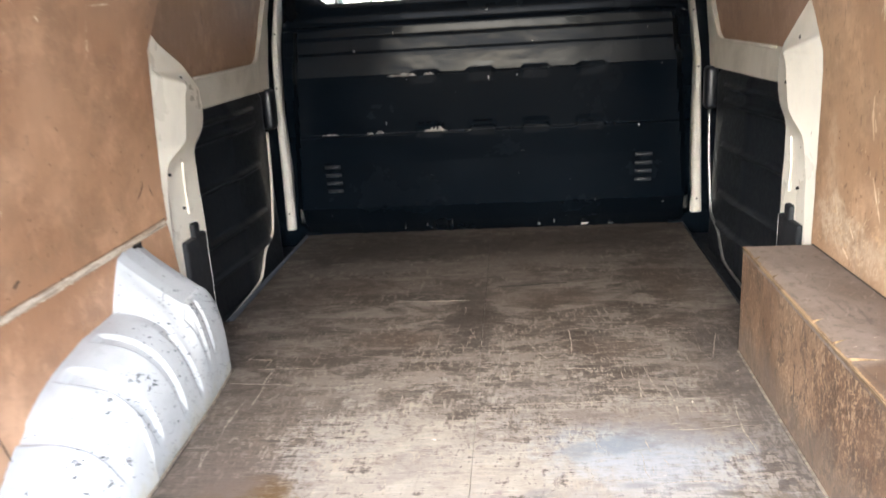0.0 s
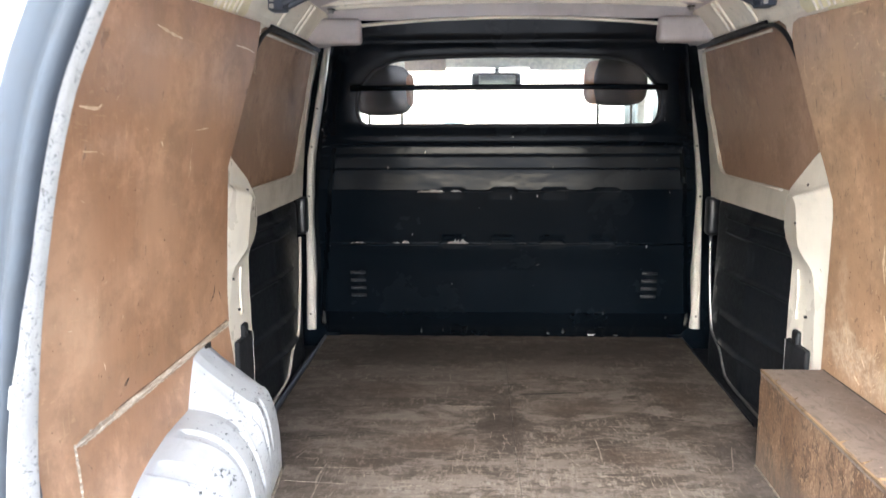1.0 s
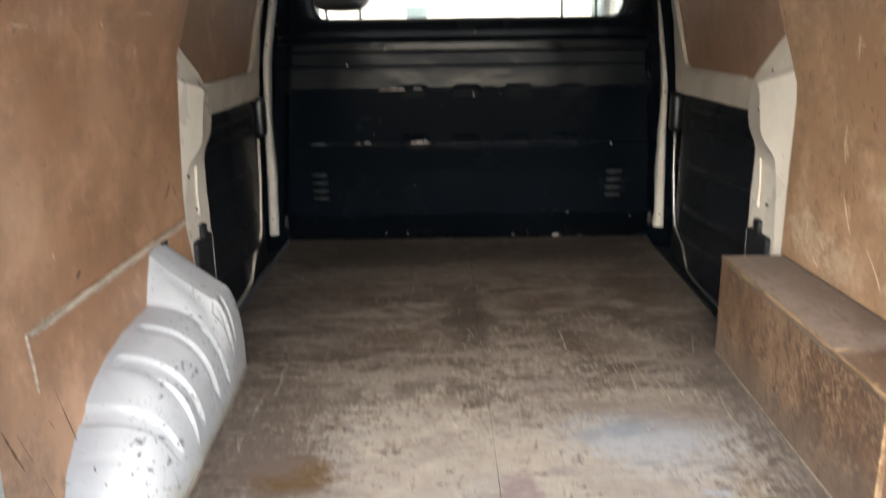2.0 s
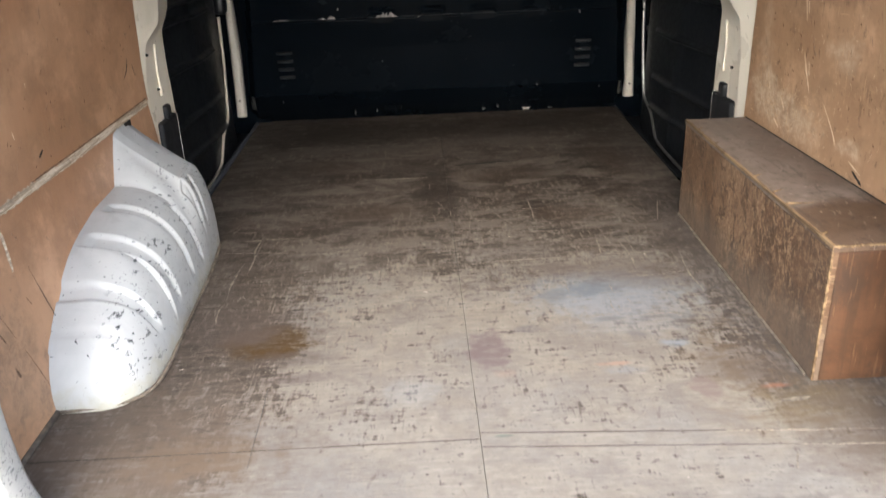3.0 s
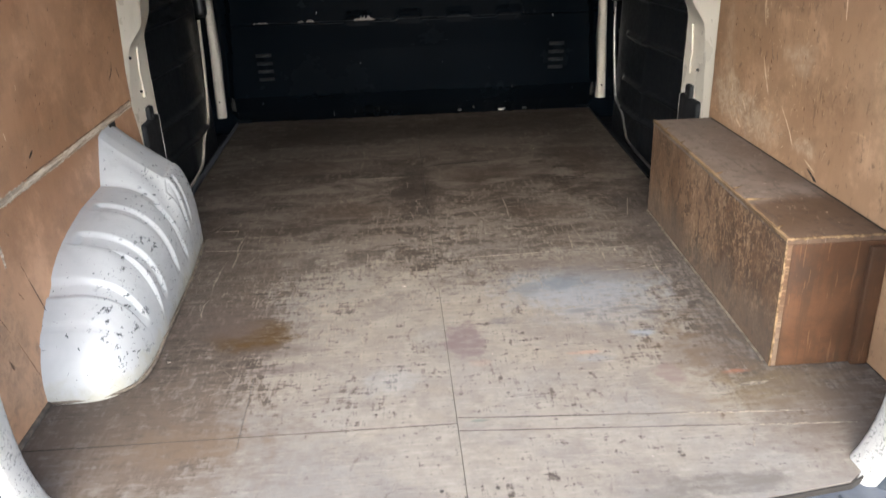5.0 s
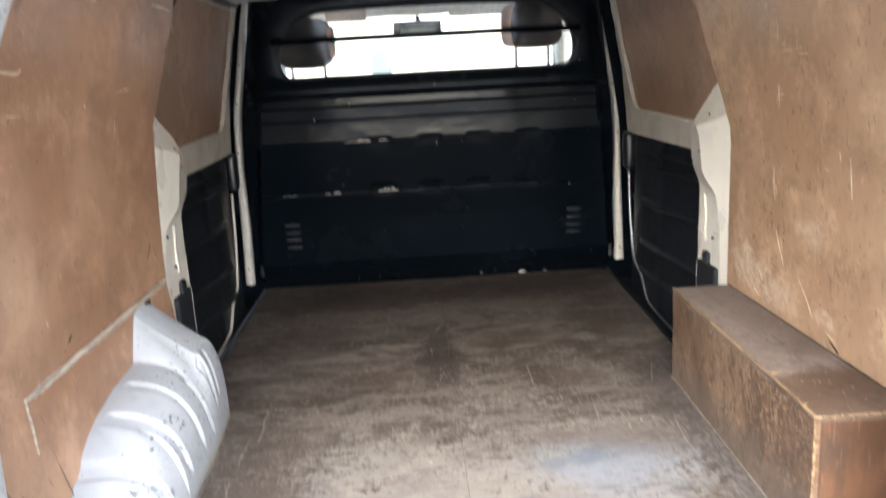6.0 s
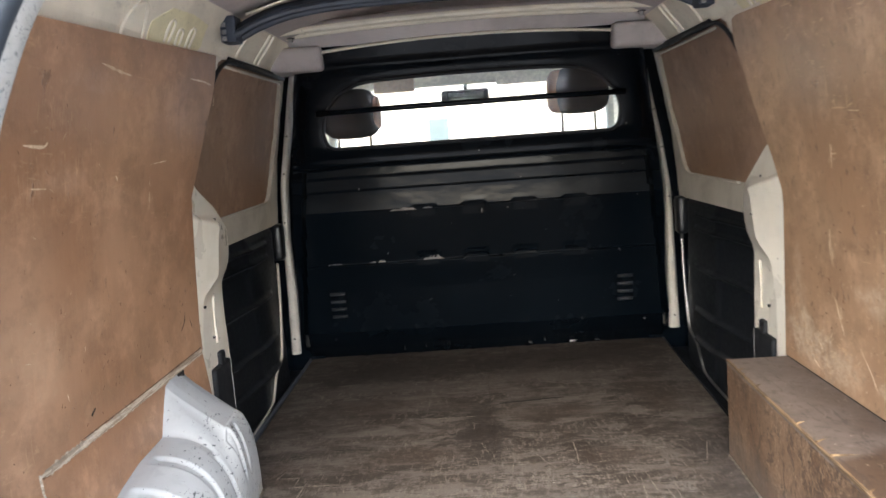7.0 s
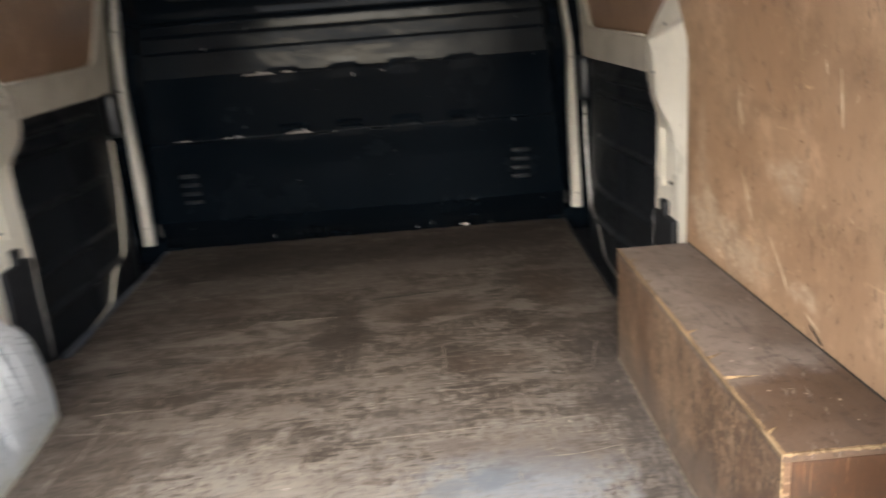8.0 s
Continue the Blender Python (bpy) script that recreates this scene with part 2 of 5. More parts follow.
    col = g.mix(both(scrap, both(g.step(cloud, 0.36, 0.60), 0.6)), col, (0.050, 0.039, 0.031))
    nickp = g.step(g.noise(g.scaled(g.co, (120, 34, 1), (1, 14, 0), -3), 1.0, 4, 0.65, 0.2), 0.60, 0.65)
    nickp = both(nickp, both(g.step(y, 0.5, 0.8), g.step(y, 1.7, 1.25, 0.2, 1.0)))
    col = g.mix(both(nickp, both(g.step(big, 0.60, 0.42), 0.65)), col, (0.205, 0.180, 0.148))
    # thin dark dashes torn along the grain, thickest where the film goes on
    dash = g.step(g.noise(g.scaled(g.co, (24, 170, 1), (7, 5, 0)), 1.0, 5, 0.7, 0.4), 0.60, 0.68)
    dash = both(dash, g.step(g.math("ADD", g.noise(g.co, 5.1, 5, 0.7), both(g.math("ADD", left, right), 0.6)), 0.46, 0.70))
    col = g.mix(both(dash, 0.34), col, (0.046, 0.038, 0.032))
    check = both(g.step(fine, 0.62, 0.72), g.step(g.noise(g.co, 7.5, 4, 0.6), 0.44, 0.66))
    col = g.mix(both(check, 0.3), col, (0.065, 0.055, 0.048))
    # thin pale scratches along, across and aslant, thickest half way in
    zone = both(g.step(y, 0.30, 0.75, 0.35, 1.0), g.step(y, 1.7, 1.1, 0.12, 1.0))
    zone = both(zone, g.step(g.noise(g.co, 5.5, 5, 0.7), 0.40, 0.60))
    lines = None
    for sx, sy, turn, lo in ((120, 14, 0, 0.64), (15, 95, 2, 0.64), (85, 20, 9, 0.67), (85, 20, -8, 0.68)):
        ln = g.step(g.noise(g.scaled(g.co, (sx, sy, 1), (sx * 0.1, turn, 0), turn), 1.0, 4, 0.6, 0.35), lo, lo + 0.06)
        lines = ln if lines is None else g.math("MAXIMUM", lines, ln)
    scr = both(lines, zone)
    col = g.mix(both(scr, 0.55), col, (0.200, 0.172, 0.140))
    # ragged brown blots and rubbed smears
    blot = g.step(g.noise(g.scaled(g.co, (19, 24, 1), (1, 8, 0)), 1.0, 8, 0.72, 0.6), 0.54, 0.76)
    blot = both(blot, both(g.step(g.noise(g.co, 3.7, 4, 0.6), 0.36, 0.62), g.step(y, 0.15, 0.50, 0.3, 1.0)))
    col = g.mix(both(blot, 0.62), col, (0.086, 0.066, 0.051))
    rub = g.step(g.noise(g.scaled(g.co, (60, 14, 1), (3, 3, 0), 12), 1.0, 5, 0.7, 0.6), 0.64, 0.76)
    rub = both(rub, g.step(g.noise(g.co, 6.3, 4, 0.6), 0.52, 0.68))
    col = g.mix(both(rub, 0.6), col, (0.062, 0.050, 0.042))
    col = g.mix(g.step(dust, 0.55, 0.95, 0.0, 0.30), col, (0.23, 0.205, 0.18))
    col = g.mix(g.step(dust, 0.45, 0.05, 0.0, 0.35), col, (0.045, 0.038, 0.033))
    soil = both(g.step(g.noise(g.scaled(g.co, (8, 12, 1), (5, 9, 0)), 1.0, 8, 0.72, 0.4), 0.50, 0.70), g.step(y, 0.45, 1.1, 0.25, 1.0))
    col = g.mix(both(soil, 0.55), col, (0.040, 0.031, 0.024))
    pale = both(g.step(g.noise(g.scaled(g.co, (7, 30, 1), (2, 1, 0)), 1.0, 7, 0.72, 0.3), 0.54, 0.72), g.step(y, 0.6, 1.0, 0.2, 1.0))
    col = g.mix(both(pale, 0.45), col, (0.165, 0.146, 0.126))
    # dark ragged patches of old film and dirt, also dimming the inner half for its weaker light
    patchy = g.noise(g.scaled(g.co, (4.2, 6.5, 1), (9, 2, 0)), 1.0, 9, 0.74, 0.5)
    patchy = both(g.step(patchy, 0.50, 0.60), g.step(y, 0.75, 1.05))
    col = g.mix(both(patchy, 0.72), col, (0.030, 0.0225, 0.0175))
    worn = g.noise(g.scaled(g.co, (5, 13, 1), (4, 7, 0)), 1.0, 9, 0.74, 0.4)
    worn = both(g.step(worn, 0.51, 0.60), both(g.step(y, 0.80, 1.05), g.step(y, 2.2, 1.5, 0.35, 1.0)))
    col = g.mix(both(worn, both(g.math("SUBTRACT", 1.0, both(patchy, 0.6)), 0.75)), col, (0.118, 0.101, 0.086))
    tick = g.step(g.noise(g.scaled(g.co, (70, 22, 1), (4, 4, 0), 1), 1.0, 6, 0.75, 0.4), 0.57, 0.62)
    tick = both(tick, both(g.step(y, 0.70, 1.0), g.step(g.noise(g.co, 6.0, 4, 0.6), 0.42, 0.60)))
    col = g.mix(both(tick, 0.5), col, (0.165, 0.140, 0.115))
    ochre = both(g.step(x, 0.30, 0.55), both(g.step(y, 0.75, 0.45), g.step(y, 0.1, 0.25)))
    ochre = both(ochre, g.step(g.noise(g.scaled(g.co, (14, 24, 1), (3, 3, 0)), 1.0, 7, 0.7, 0.5), 0.44, 0.66))
    col = g.mix(both(ochre, 0.6), col, (0.105, 0.074, 0.042))
    band = g.math("ADD", g.math("SUBTRACT", x, both(y, 0.03)), g.math("ADD", swing(cloud, 0.12), swing(across, 0.05)))
    band = both(g.step(band, 0.46, 0.55), both(g.step(y, 0.16, 0.36), g.step(y, 1.5, 1.2)))
    band = both(band, g.step(g.math("ADD", both(along, 0.6), both(flake, 0.4)), 0.38, 0.58, 1.0, 0.35))
    col = g.mix(both(band, 0.72), col, (0.058, 0.050, 0.047))
    fleck = g.step(g.noise(g.scaled(g.co, (55, 90, 1), (2, 9, 0)), 1.0, 2, 0.5, 0.6), 0.90, 0.92)
    col = g.mix(fleck, col, (0.38, 0.34, 0.29))
    spots = (
        (-0.40, 0.575, 0.085, 0.065, 1.0, (0.052, 0.031, 0.011)),
        (-0.44, 0.60, 0.05, 0.03, 0.6, (0.09, 0.075, 0.07)),
        (0.038, 0.50, 0.040, 0.070, 0.85, (0.098, 0.074, 0.074)),
        (0.025, 0.36, 0.03, 0.07, 0.45, (0.15, 0.135, 0.125)),
        (0.06, 0.41, 0.02, 0.012, 0.2, (0.26, 0.15, 0.11)),
        (0.33, 0.72, 0.16, 0.10, 0.75, (0.170, 0.188, 0.212)),
        (0.36, 0.60, 0.14, 0.07, 0.45, (0.20, 0.205, 0.215)),
        (0.29, 0.745, 0.060, 0.035, 0.75, (0.088, 0.104, 0.122)),
        (0.20, 0.72, 0.030, 0.028, 0.75, (0.096, 0.104, 0.112)),
        (0.30, 0.60, 0.026, 0.010, 0.7, (0.10, 0.105, 0.112)),
        (0.40, 0.60, 0.030, 0.008, 0.7, (0.08, 0.078, 0.078)),
        (0.34, 0.53, 0.020, 0.016, 0.6, (0.09, 0.088, 0.09)),
        (0.12, 0.575, 0.024, 0.014, 0.6, (0.09, 0.088, 0.09)),
        (0.46, 0.575, 0.03, 0.008, 0.7, (0.055, 0.048, 0.042)),
        (0.16, 0.97, 0.12, 0.05, 0.4, (0.070, 0.060, 0.055)),
        (0.22, 0.86, 0.05, 0.03, 0.6, (0.075, 0.063, 0.057)),
        (0.40, 0.49, 0.024, 0.014, 0.6, (0.17, 0.20, 0.24)),
        (0.27, 0.425, 0.03, 0.006, 0.32, (0.32, 0.16, 0.10)),
        (0.285, 0.40, 0.035, 0.012, 0.6, (0.16, 0.17, 0.19)),
        (0.535, 0.325, 0.022, 0.007, 0.5, (0.34, 0.13, 0.07)),
        (0.41, 0.33, 0.026, 0.04, 0.8, (0.13, 0.10, 0.09)),
        (0.40, 0.020, 0.10, 0.024, 0.9, (0.095, 0.086, 0.076)),
        (0.58, 0.26, 0.10, 0.06, 0.5, (0.125, 0.098, 0.055)),
        (0.30, -0.01, 0.05, 0.02, 0.8, (0.10, 0.09, 0.08)),
        (0.26, -0.005, 0.03, 0.02, 0.5, (0.13, 0.12, 0.11)),
        (-0.33, 0.43, 0.06, 0.018, 0.6, (0.085, 0.07, 0.065)),
        (-0.03, 1.46, 0.06, 0.26, 0.8, (0.030, 0.024, 0.020)),
        # broad dark film at the bulkhead end, its weaker light painted in too
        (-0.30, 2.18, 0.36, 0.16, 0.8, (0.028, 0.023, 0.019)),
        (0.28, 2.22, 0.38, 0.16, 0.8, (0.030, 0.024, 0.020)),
        (0.20, 2.0, 0.22, 0.06, 0.5, (0.085, 0.072, 0.062)),
        (-0.35, 1.95, 0.20, 0.05, 0.45, (0.082, 0.070, 0.060)),
        (0.55, 1.72, 0.07, 0.18, 0.75, (0.045, 0.033, 0.025)),
        (-0.22, 1.30, 0.12, 0.06, 0.7, (0.05, 0.036, 0.027)),
        (0.18, 1.60, 0.16, 0.06, 0.6, (0.045, 0.033, 0.025)),
        (-0.42, 1.75, 0.13, 0.07, 0.6, (0.045, 0.033, 0.025)),
        (0.33, 1.22, 0.10, 0.05, 0.6, (0.05, 0.036, 0.027)),
        (0.50, 0.40, 0.07, 0.07, 0.55, (0.085, 0.062, 0.045)),
        (0.42, 0.78, 0.10, 0.05, 0.4, (0.075, 0.060, 0.052)),
        (-0.48, 0.64, 0.11, 0.09, 0.65, (0.066, 0.052, 0.045)),
        (-0.34, 0.50, 0.07, 0.025, 0.6, (0.07, 0.058, 0.052)),
        (0.36, 0.84, 0.16, 0.05, 0.5, (0.075, 0.060, 0.052)),
        (-0.52, 0.14, 0.05, 0.05, 0.45, (0.085, 0.062, 0.045)),
        (0.69, 0.15, 0.15, 0.13, 0.75, (0.090, 0.071, 0.058)),
        (-0.60, 0.20, 0.27, 0.18, 0.78, (0.088, 0.068, 0.053)),
        (-0.46, 0.20, 0.10, 0.05, 0.45, (0.120, 0.086, 0.056)),
        (-0.11, 0.36, 0.05, 0.04, 0.22, (0.23, 0.25, 0.27)),
        (0.04, 0.222, 0.014, 0.004, 0.6, (0.04, 0.08, 0.06)),
    )
    tear = g.step(g.noise(g.scaled(g.co, (26, 70, 1), (5, 5, 0)), 1.0, 6, 0.7), 0.25, 0.6, 0.45, 1.0)
    for sx, sy, rx, ry, k, c in spots:
        col = g.mix(g.math("MULTIPLY", g.math("MULTIPLY", g.spot(sx, sy, rx, ry, 0.55 if k >= 0.8 else 1.1, 0.4, 24.0), tear), k), col, c)
    rough = g.step(wear, 0.0, 0.8, 0.58, 0.78)
    h = g.math("ADD", g.math("MULTIPLY", grain, 0.25), g.math("SUBTRACT", fine, g.math("MULTIPLY", scr, 0.8)))
    g.bsdf.inputs["Specular IOR Level"].default_value = 0.22
    return g.done(col, rough, h, 0.2, 0.0012)


def raw_wood(name, a, b, along=(60, 6, 60)):
    """Bare, splintery plywood edge."""
    g = Graph(name, 0.75)
    n = g.noise(g.scaled(g.co, along), 1.0, 5, 0.7, 0.8)
    col = g.mix(g.step(n, 0.35, 0.65), a, b)
    return g.done(col, None, n, 0.6, 0.003)


def white_paint(name, tint, chips=0.0, rough=0.35, dirt=0.3, arch=False, nicked=False):
    """White body paint, scuffed to dark primer in places."""
    g = Graph(name, rough)
    big = g.noise(g.co, 5.0, 5, 0.65, 0.4)
    col = g.mix(g.math("MULTIPLY", g.step(big, 0.45, 0.75), dirt), tint, tuple(c * 0.62 for c in tint))
    h = g.noise(g.co, 40, 3)
    if chips:
        zone = g.step(g.noise(g.co, 7.0, 3, 0.6, 0.5), 0.50, 0.60)
        c1 = g.step(g.noise(g.scaled(g.co, (38, 30, 55)), 1.0, 4, 0.7, 1.2), 0.655, 0.68)
        if arch:
            # knocks gather along the shoulder that loads slide past
            x, y, z = g.xyz(g.co)
            run = g.math("ABSOLUTE", g.math("ADD", x, g.math("MULTIPLY_ADD", y, 0.04, 0.612)))
            zone = g.math("MULTIPLY", g.step(run, 0.060, 0.020), g.step(g.noise(g.co, 9.0, 3, 0.6, 0.5), 0.36, 0.50))
            c1 = g.step(g.noise(g.scaled(g.co, (95, 48, 80)), 1.0, 4, 0.72, 0.4), 0.635, 0.66)
            # yellowish dirt at the foot, with the arch's shading gradient painted in
            foot = g.step(g.math("ADD", z, g.math("MULTIPLY", g.math("SUBTRACT", g.noise(g.co, 22.0, 6, 0.7, 0.4), 0.5), 0.09)), 0.045, 0.0)
            col = g.mix(g.math("MULTIPLY", foot, 0.6), col, (0.34, 0.32, 0.23))
            grub = g.step(g.noise(g.scaled(g.co, (30, 30, 12)), 1.0, 6, 0.7, 0.5), 0.58, 0.78)
            col = g.mix(g.math("MULTIPLY", grub, 0.22), col, (0.26, 0.27, 0.27))
        if nicked:
            # small nicks all over and a yellow-grey film of dirt
            zone = g.step(g.noise(g.co, 14.0, 4, 0.6, 0.5), 0.36, 0.52, 0.15, 1.0)
            c1 = g.step(g.noise(g.scaled(g.co, (120, 130, 150)), 1.0, 4, 0.72, 0.5), 0.60, 0.63)
            grub = g.step(g.noise(g.scaled(g.co, (40, 40, 16)), 1.0, 7, 0.75, 0.4), 0.48, 0.68)
            col = g.mix(g.math("MULTIPLY", grub, 0.4), col, (0.30, 0.285, 0.24))
        c2 = g.step(g.noise(g.scaled(g.co, (110, 80, 60)), 1.0, 3, 0.6, 0.5), 0.765, 0.79)
        c = g.math("MULTIPLY", g.math("MAXIMUM", g.math("MULTIPLY", c1, zone), c2), chips, clamp=True)
        col = g.mix(c, col, (0.045, 0.05, 0.055))
        h = g.math("SUBTRACT", h, c)
    return g.done(col, g.step(big, 0.3, 0.8, rough - 0.05, rough + 0.2), h, 0.12, 0.001)


def black_steel():
    """Black bulkhead paint, half gloss, a little dusty, with pale nicks and faint scuffs."""
    g = Graph("black bulkhead paint", 0.3)
    big = g.noise(g.co, 2.4, 5, 0.65, 0.5)
    # the blue in this black stands in for haze before the bulkhead
    col = g.mix(g.step(big, 0.3, 0.8), (0.0018, 0.0034, 0.0056), (0.0030, 0.0050, 0.0078))
    scuff = g.step(g.noise(g.scaled(g.co, (9, 9, 60)), 1.0, 5, 0.7, 0.8), 0.66, 0.80)
    scuff = g.math("MULTIPLY", scuff, g.step(g.noise(g.co, 4.0, 3, 0.6), 0.5, 0.7))
    col = g.mix(g.math("MULTIPLY", scuff, 0.12), col, (0.05, 0.052, 0.055))
    nick = g.math("MULTIPLY", g.step(g.noise(g.scaled(g.co, (70, 30, 55)), 1.0, 2, 0.5, 0.9), 0.90, 0.915), 0.8)
    col = g.mix(nick, col, (0.42, 0.40, 0.37))
    g.bsdf.inputs["Specular IOR Level"].default_value = 0.12
    rough = g.step(g.noise(g.co, 3.0, 5, 0.6, 0.3), 0.25, 0.75, 0.13, 0.30)
    return g.done(col, rough, g.noise(g.scaled(g.co, (4, 4, 7)), 1.0, 3), 0.24, 0.012)


def plain(name, colour, rough=0.5, metal=0.0, grain=25.0, vary=0.25, bump=0.1):
    """A plain surface with slight variation at two scales."""
    g = Graph(name, rough, metal)
    n = g.math("ADD", g.math("MULTIPLY", g.noise(g.co, 3.0, 3), 0.5), g.math("MULTIPLY", g.noise(g.co, grain, 4), 0.5))
    col = g.mix(g.step(n, 0.35, 0.65), tuple(c * (1 - vary) for c in colour), tuple(min(1, c * (1 + vary * 0.5)) for c in colour))
    return g.done(col, g.step(n, 0.3, 0.7, max(0.02, rough - 0.08), min(1, rough + 0.1)), n, bump, 0.002)


def glass(name, tint=(0.95, 0.97, 0.96)):
    m = bpy.data.materials.new(name)
    m.use_nodes = True
    nt = m.node_tree
    nt.nodes.remove(nt.nodes["Principled BSDF"])
    t, s = nt.nodes.new("ShaderNodeBsdfTransparent"), nt.nodes.new("ShaderNodeBsdfGlossy")
    x = nt.nodes.new("ShaderNodeMixShader")
    t.inputs[0].default_value, s.inputs["Roughness"].default_value = (*tint, 1), 0.03
    x.inputs[0].default_value = 0.05
    nt.links.new(t.outputs[0], x.inputs[1])
    nt.links.new(s.outputs[0], x.inputs[2])
    nt.links.new(x.outputs[0], nt.nodes["Material Output"].inputs[0])
    return m


PLY = side_ply("brown film plywood", (0.350, 0.188, 0.102), (0.46, 0.272, 0.158), 0.3, 0.42, 0.0, (
    (.42, .56, .12, .08, 0.3, (0.46, 0.32, 0.20)), (.62, .42, .20, .03, 0.35, (0.22, 0.14, 0.08)), (.85, .43, .25, .04, 0.3, (0.23, 0.14, 0.08)), (.30, .12, .09, .12, 0.5, (0.15, 0.105, 0.07)), (.60, .05, .30, .05, 0.35, (0.20, 0.13, 0.085)), (.75, 1.05, .18, .025, 0.3, (0.50, 0.34, 0.24)), (.55, .86, .10, .03, 0.3, (0.50, 0.34, 0.24))))
PALE_RUB, DARK_RUB = (0.62, 0.50, 0.36), (0.185, 0.105, 0.056)
PLY_RUBBED = side_ply("rubbed brown plywood", (0.345, 0.205, 0.115), (0.47, 0.305, 0.18), 0.6, 0.45, 0.22, (
    (1.06, .335, .12, .06, 0.75, PALE_RUB), (.90, .315, .12, .045, 0.6, PALE_RUB), (.72, .50, .05, .035, 0.55, PALE_RUB), (.79, .50, .02, .02, 0.4, PALE_RUB),
    (.66, .32, .05, .02, 0.6, PALE_RUB), (1.10, .46, .04, .10, 0.35, PALE_RUB), (.80, .60, .12, .015, 0.5, DARK_RUB), (.62, .45, .10, .06, 0.4, DARK_RUB), (.95, .55, .10, .08, 0.3, DARK_RUB), (.55, .70, .14, .05, 0.35, DARK_RUB), (.84, .90, .20, .04, 0.25, DARK_RUB)))
PLY_DOOR = side_ply("clean brown plywood", (0.26, 0.160, 0.098), (0.31, 0.195, 0.125), 0.1, 0.66)
PLY_BOX = box_ply()
PLY_TOP = lid_ply()
PLY_END = end_ply()
FLOOR = floor_ply()
RAW = raw_wood("splintered ply edge", (0.10, 0.062, 0.031), (0.27, 0.185, 0.10))
PALE = raw_wood("pale scratched wood", (0.58, 0.44, 0.29), (0.80, 0.67, 0.50), (30, 30, 30))
FLOOR_PALE = raw_wood("scratched floor wood", (0.085, 0.071, 0.058), (0.195, 0.168, 0.136), (60, 60, 1))
RUB = raw_wood("rubbed ply film", (0.42, 0.285, 0.175), (0.62, 0.48, 0.33), (40, 40, 40))
KNOCK_SHADE = raw_wood("knocked dark ply and edge shadow", (0.09, 0.05, 0.028), (0.20, 0.115, 0.062), (40, 40, 40))
RAW_DIRTY = raw_wood("dirty ply edge", (0.27, 0.21, 0.15), (0.60, 0.51, 0.39), (60, 7, 160))
WHITE = white_paint("white body paint", (0.85, 0.79, 0.665), 0.10, 0.32, 0.2)
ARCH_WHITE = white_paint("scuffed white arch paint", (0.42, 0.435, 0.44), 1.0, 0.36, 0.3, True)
JAMB = white_paint("chipped white jamb paint", (0.45, 0.44, 0.41), 0.65, 0.42, 0.5, False, True)
CREAM = white_paint("off-white door paint", (0.50, 0.455, 0.375), 0.1, 0.42, 0.4)
STRIP = white_paint("dull white pillar paint", (0.58, 0.545, 0.48), 0.25, 0.4, 0.35)
RAIL = white_paint("off-white roof rail paint", (0.90, 0.845, 0.70), 0.2, 0.42, 0.35)
PRIMER = white_paint("yellowish primer", (0.90, 0.84, 0.56), 0.3, 0.5, 0.4)
# darker copy of the rail paint, carrying the shade on the bows' undersides
BOW = white_paint("roof bow paint darkened for shade", (0.55, 0.50, 0.475), 0.1, 0.42, 0.4)
# white roof paint, with the shade under the roof put into its grey
ROOF = white_paint("roof white greyed for shade", (0.58, 0.53, 0.51), 0.05, 0.5, 0.4)
BLACK = black_steel()
DOOR_BLACK = plain("black door trim plastic", (0.010, 0.0115, 0.014), 0.36, 0, 60, 0.3, 0.12)
NAVY = plain("dark roof beam paint", (0.035, 0.045, 0.065), 0.4, 0, 20, 0.3)
RUBBER = plain("grey rubber seal", (0.027, 0.034, 0.043), 0.9, 0, 40, 0.2, 0.1)
RUBBER_BLACK = plain("black rubber", (0.010, 0.011, 0.013), 0.65, 0, 40, 0.2)
TREAD = plain("grey step plastic", (0.062, 0.069, 0.082), 0.5, 0, 50, 0.3, 0.2)
STEEL = plain("dull steel", (0.42, 0.41, 0.39), 0.35, 0.9, 50, 0.3)
DARK_METAL = plain("grimy dark metal", (0.06, 0.06, 0.062), 0.45, 0.6, 50, 0.4)
SCREW = plain("dull screw heads", (0.11, 0.10, 0.09), 0.5, 0.5, 50, 0.3)
GRIME = plain("dark grime", (0.02, 0.017, 0.014), 0.8, 0, 30, 0.3)
JOINT = plain("dirt in the floor joints", (0.045, 0.036, 0.029), 0.8, 0, 30, 0.4)
DUSTY = plain("dusty wood strip", (0.14, 0.115, 0.09), 0.8, 0, 60, 0.5)
VENT_RIM = plain("vent rims and ledge edge highlights", (0.018, 0.019, 0.021), 0.5, 0.3, 60, 0.4)
BARE_LIT = plain("bare rubbed metal and lit ledge tabs", (0.26, 0.235, 0.215), 0.5, 0.0, 60, 0.4)
CLOTH = plain("charcoal seat cloth", (0.035, 0.035, 0.04), 0.85, 0, 120, 0.3, 0.3)
TAN_REFLECTION = plain("tan reflection over the headrests", (0.34, 0.185, 0.12), 0.85, 0, 120, 0.25, 0.3)
CAB_GREY = plain("pale cab lining", (0.84, 0.80, 0.66), 0.8, 0, 60, 0.2)
CAB_TAN = plain("tan sun visor", (0.50, 0.36, 0.24), 0.8, 0, 60, 0.2)
MIRROR = plain("mirror glass", (0.10, 0.12, 0.13), 0.05, 1.0, 5, 0.05, 0.0)
GLASS = glass("window glass", (0.93, 0.95, 0.94))
ASPHALT = plain("pale concrete", (0.50, 0.49, 0.465), 0.85, 0, 60, 0.4, 0.4)
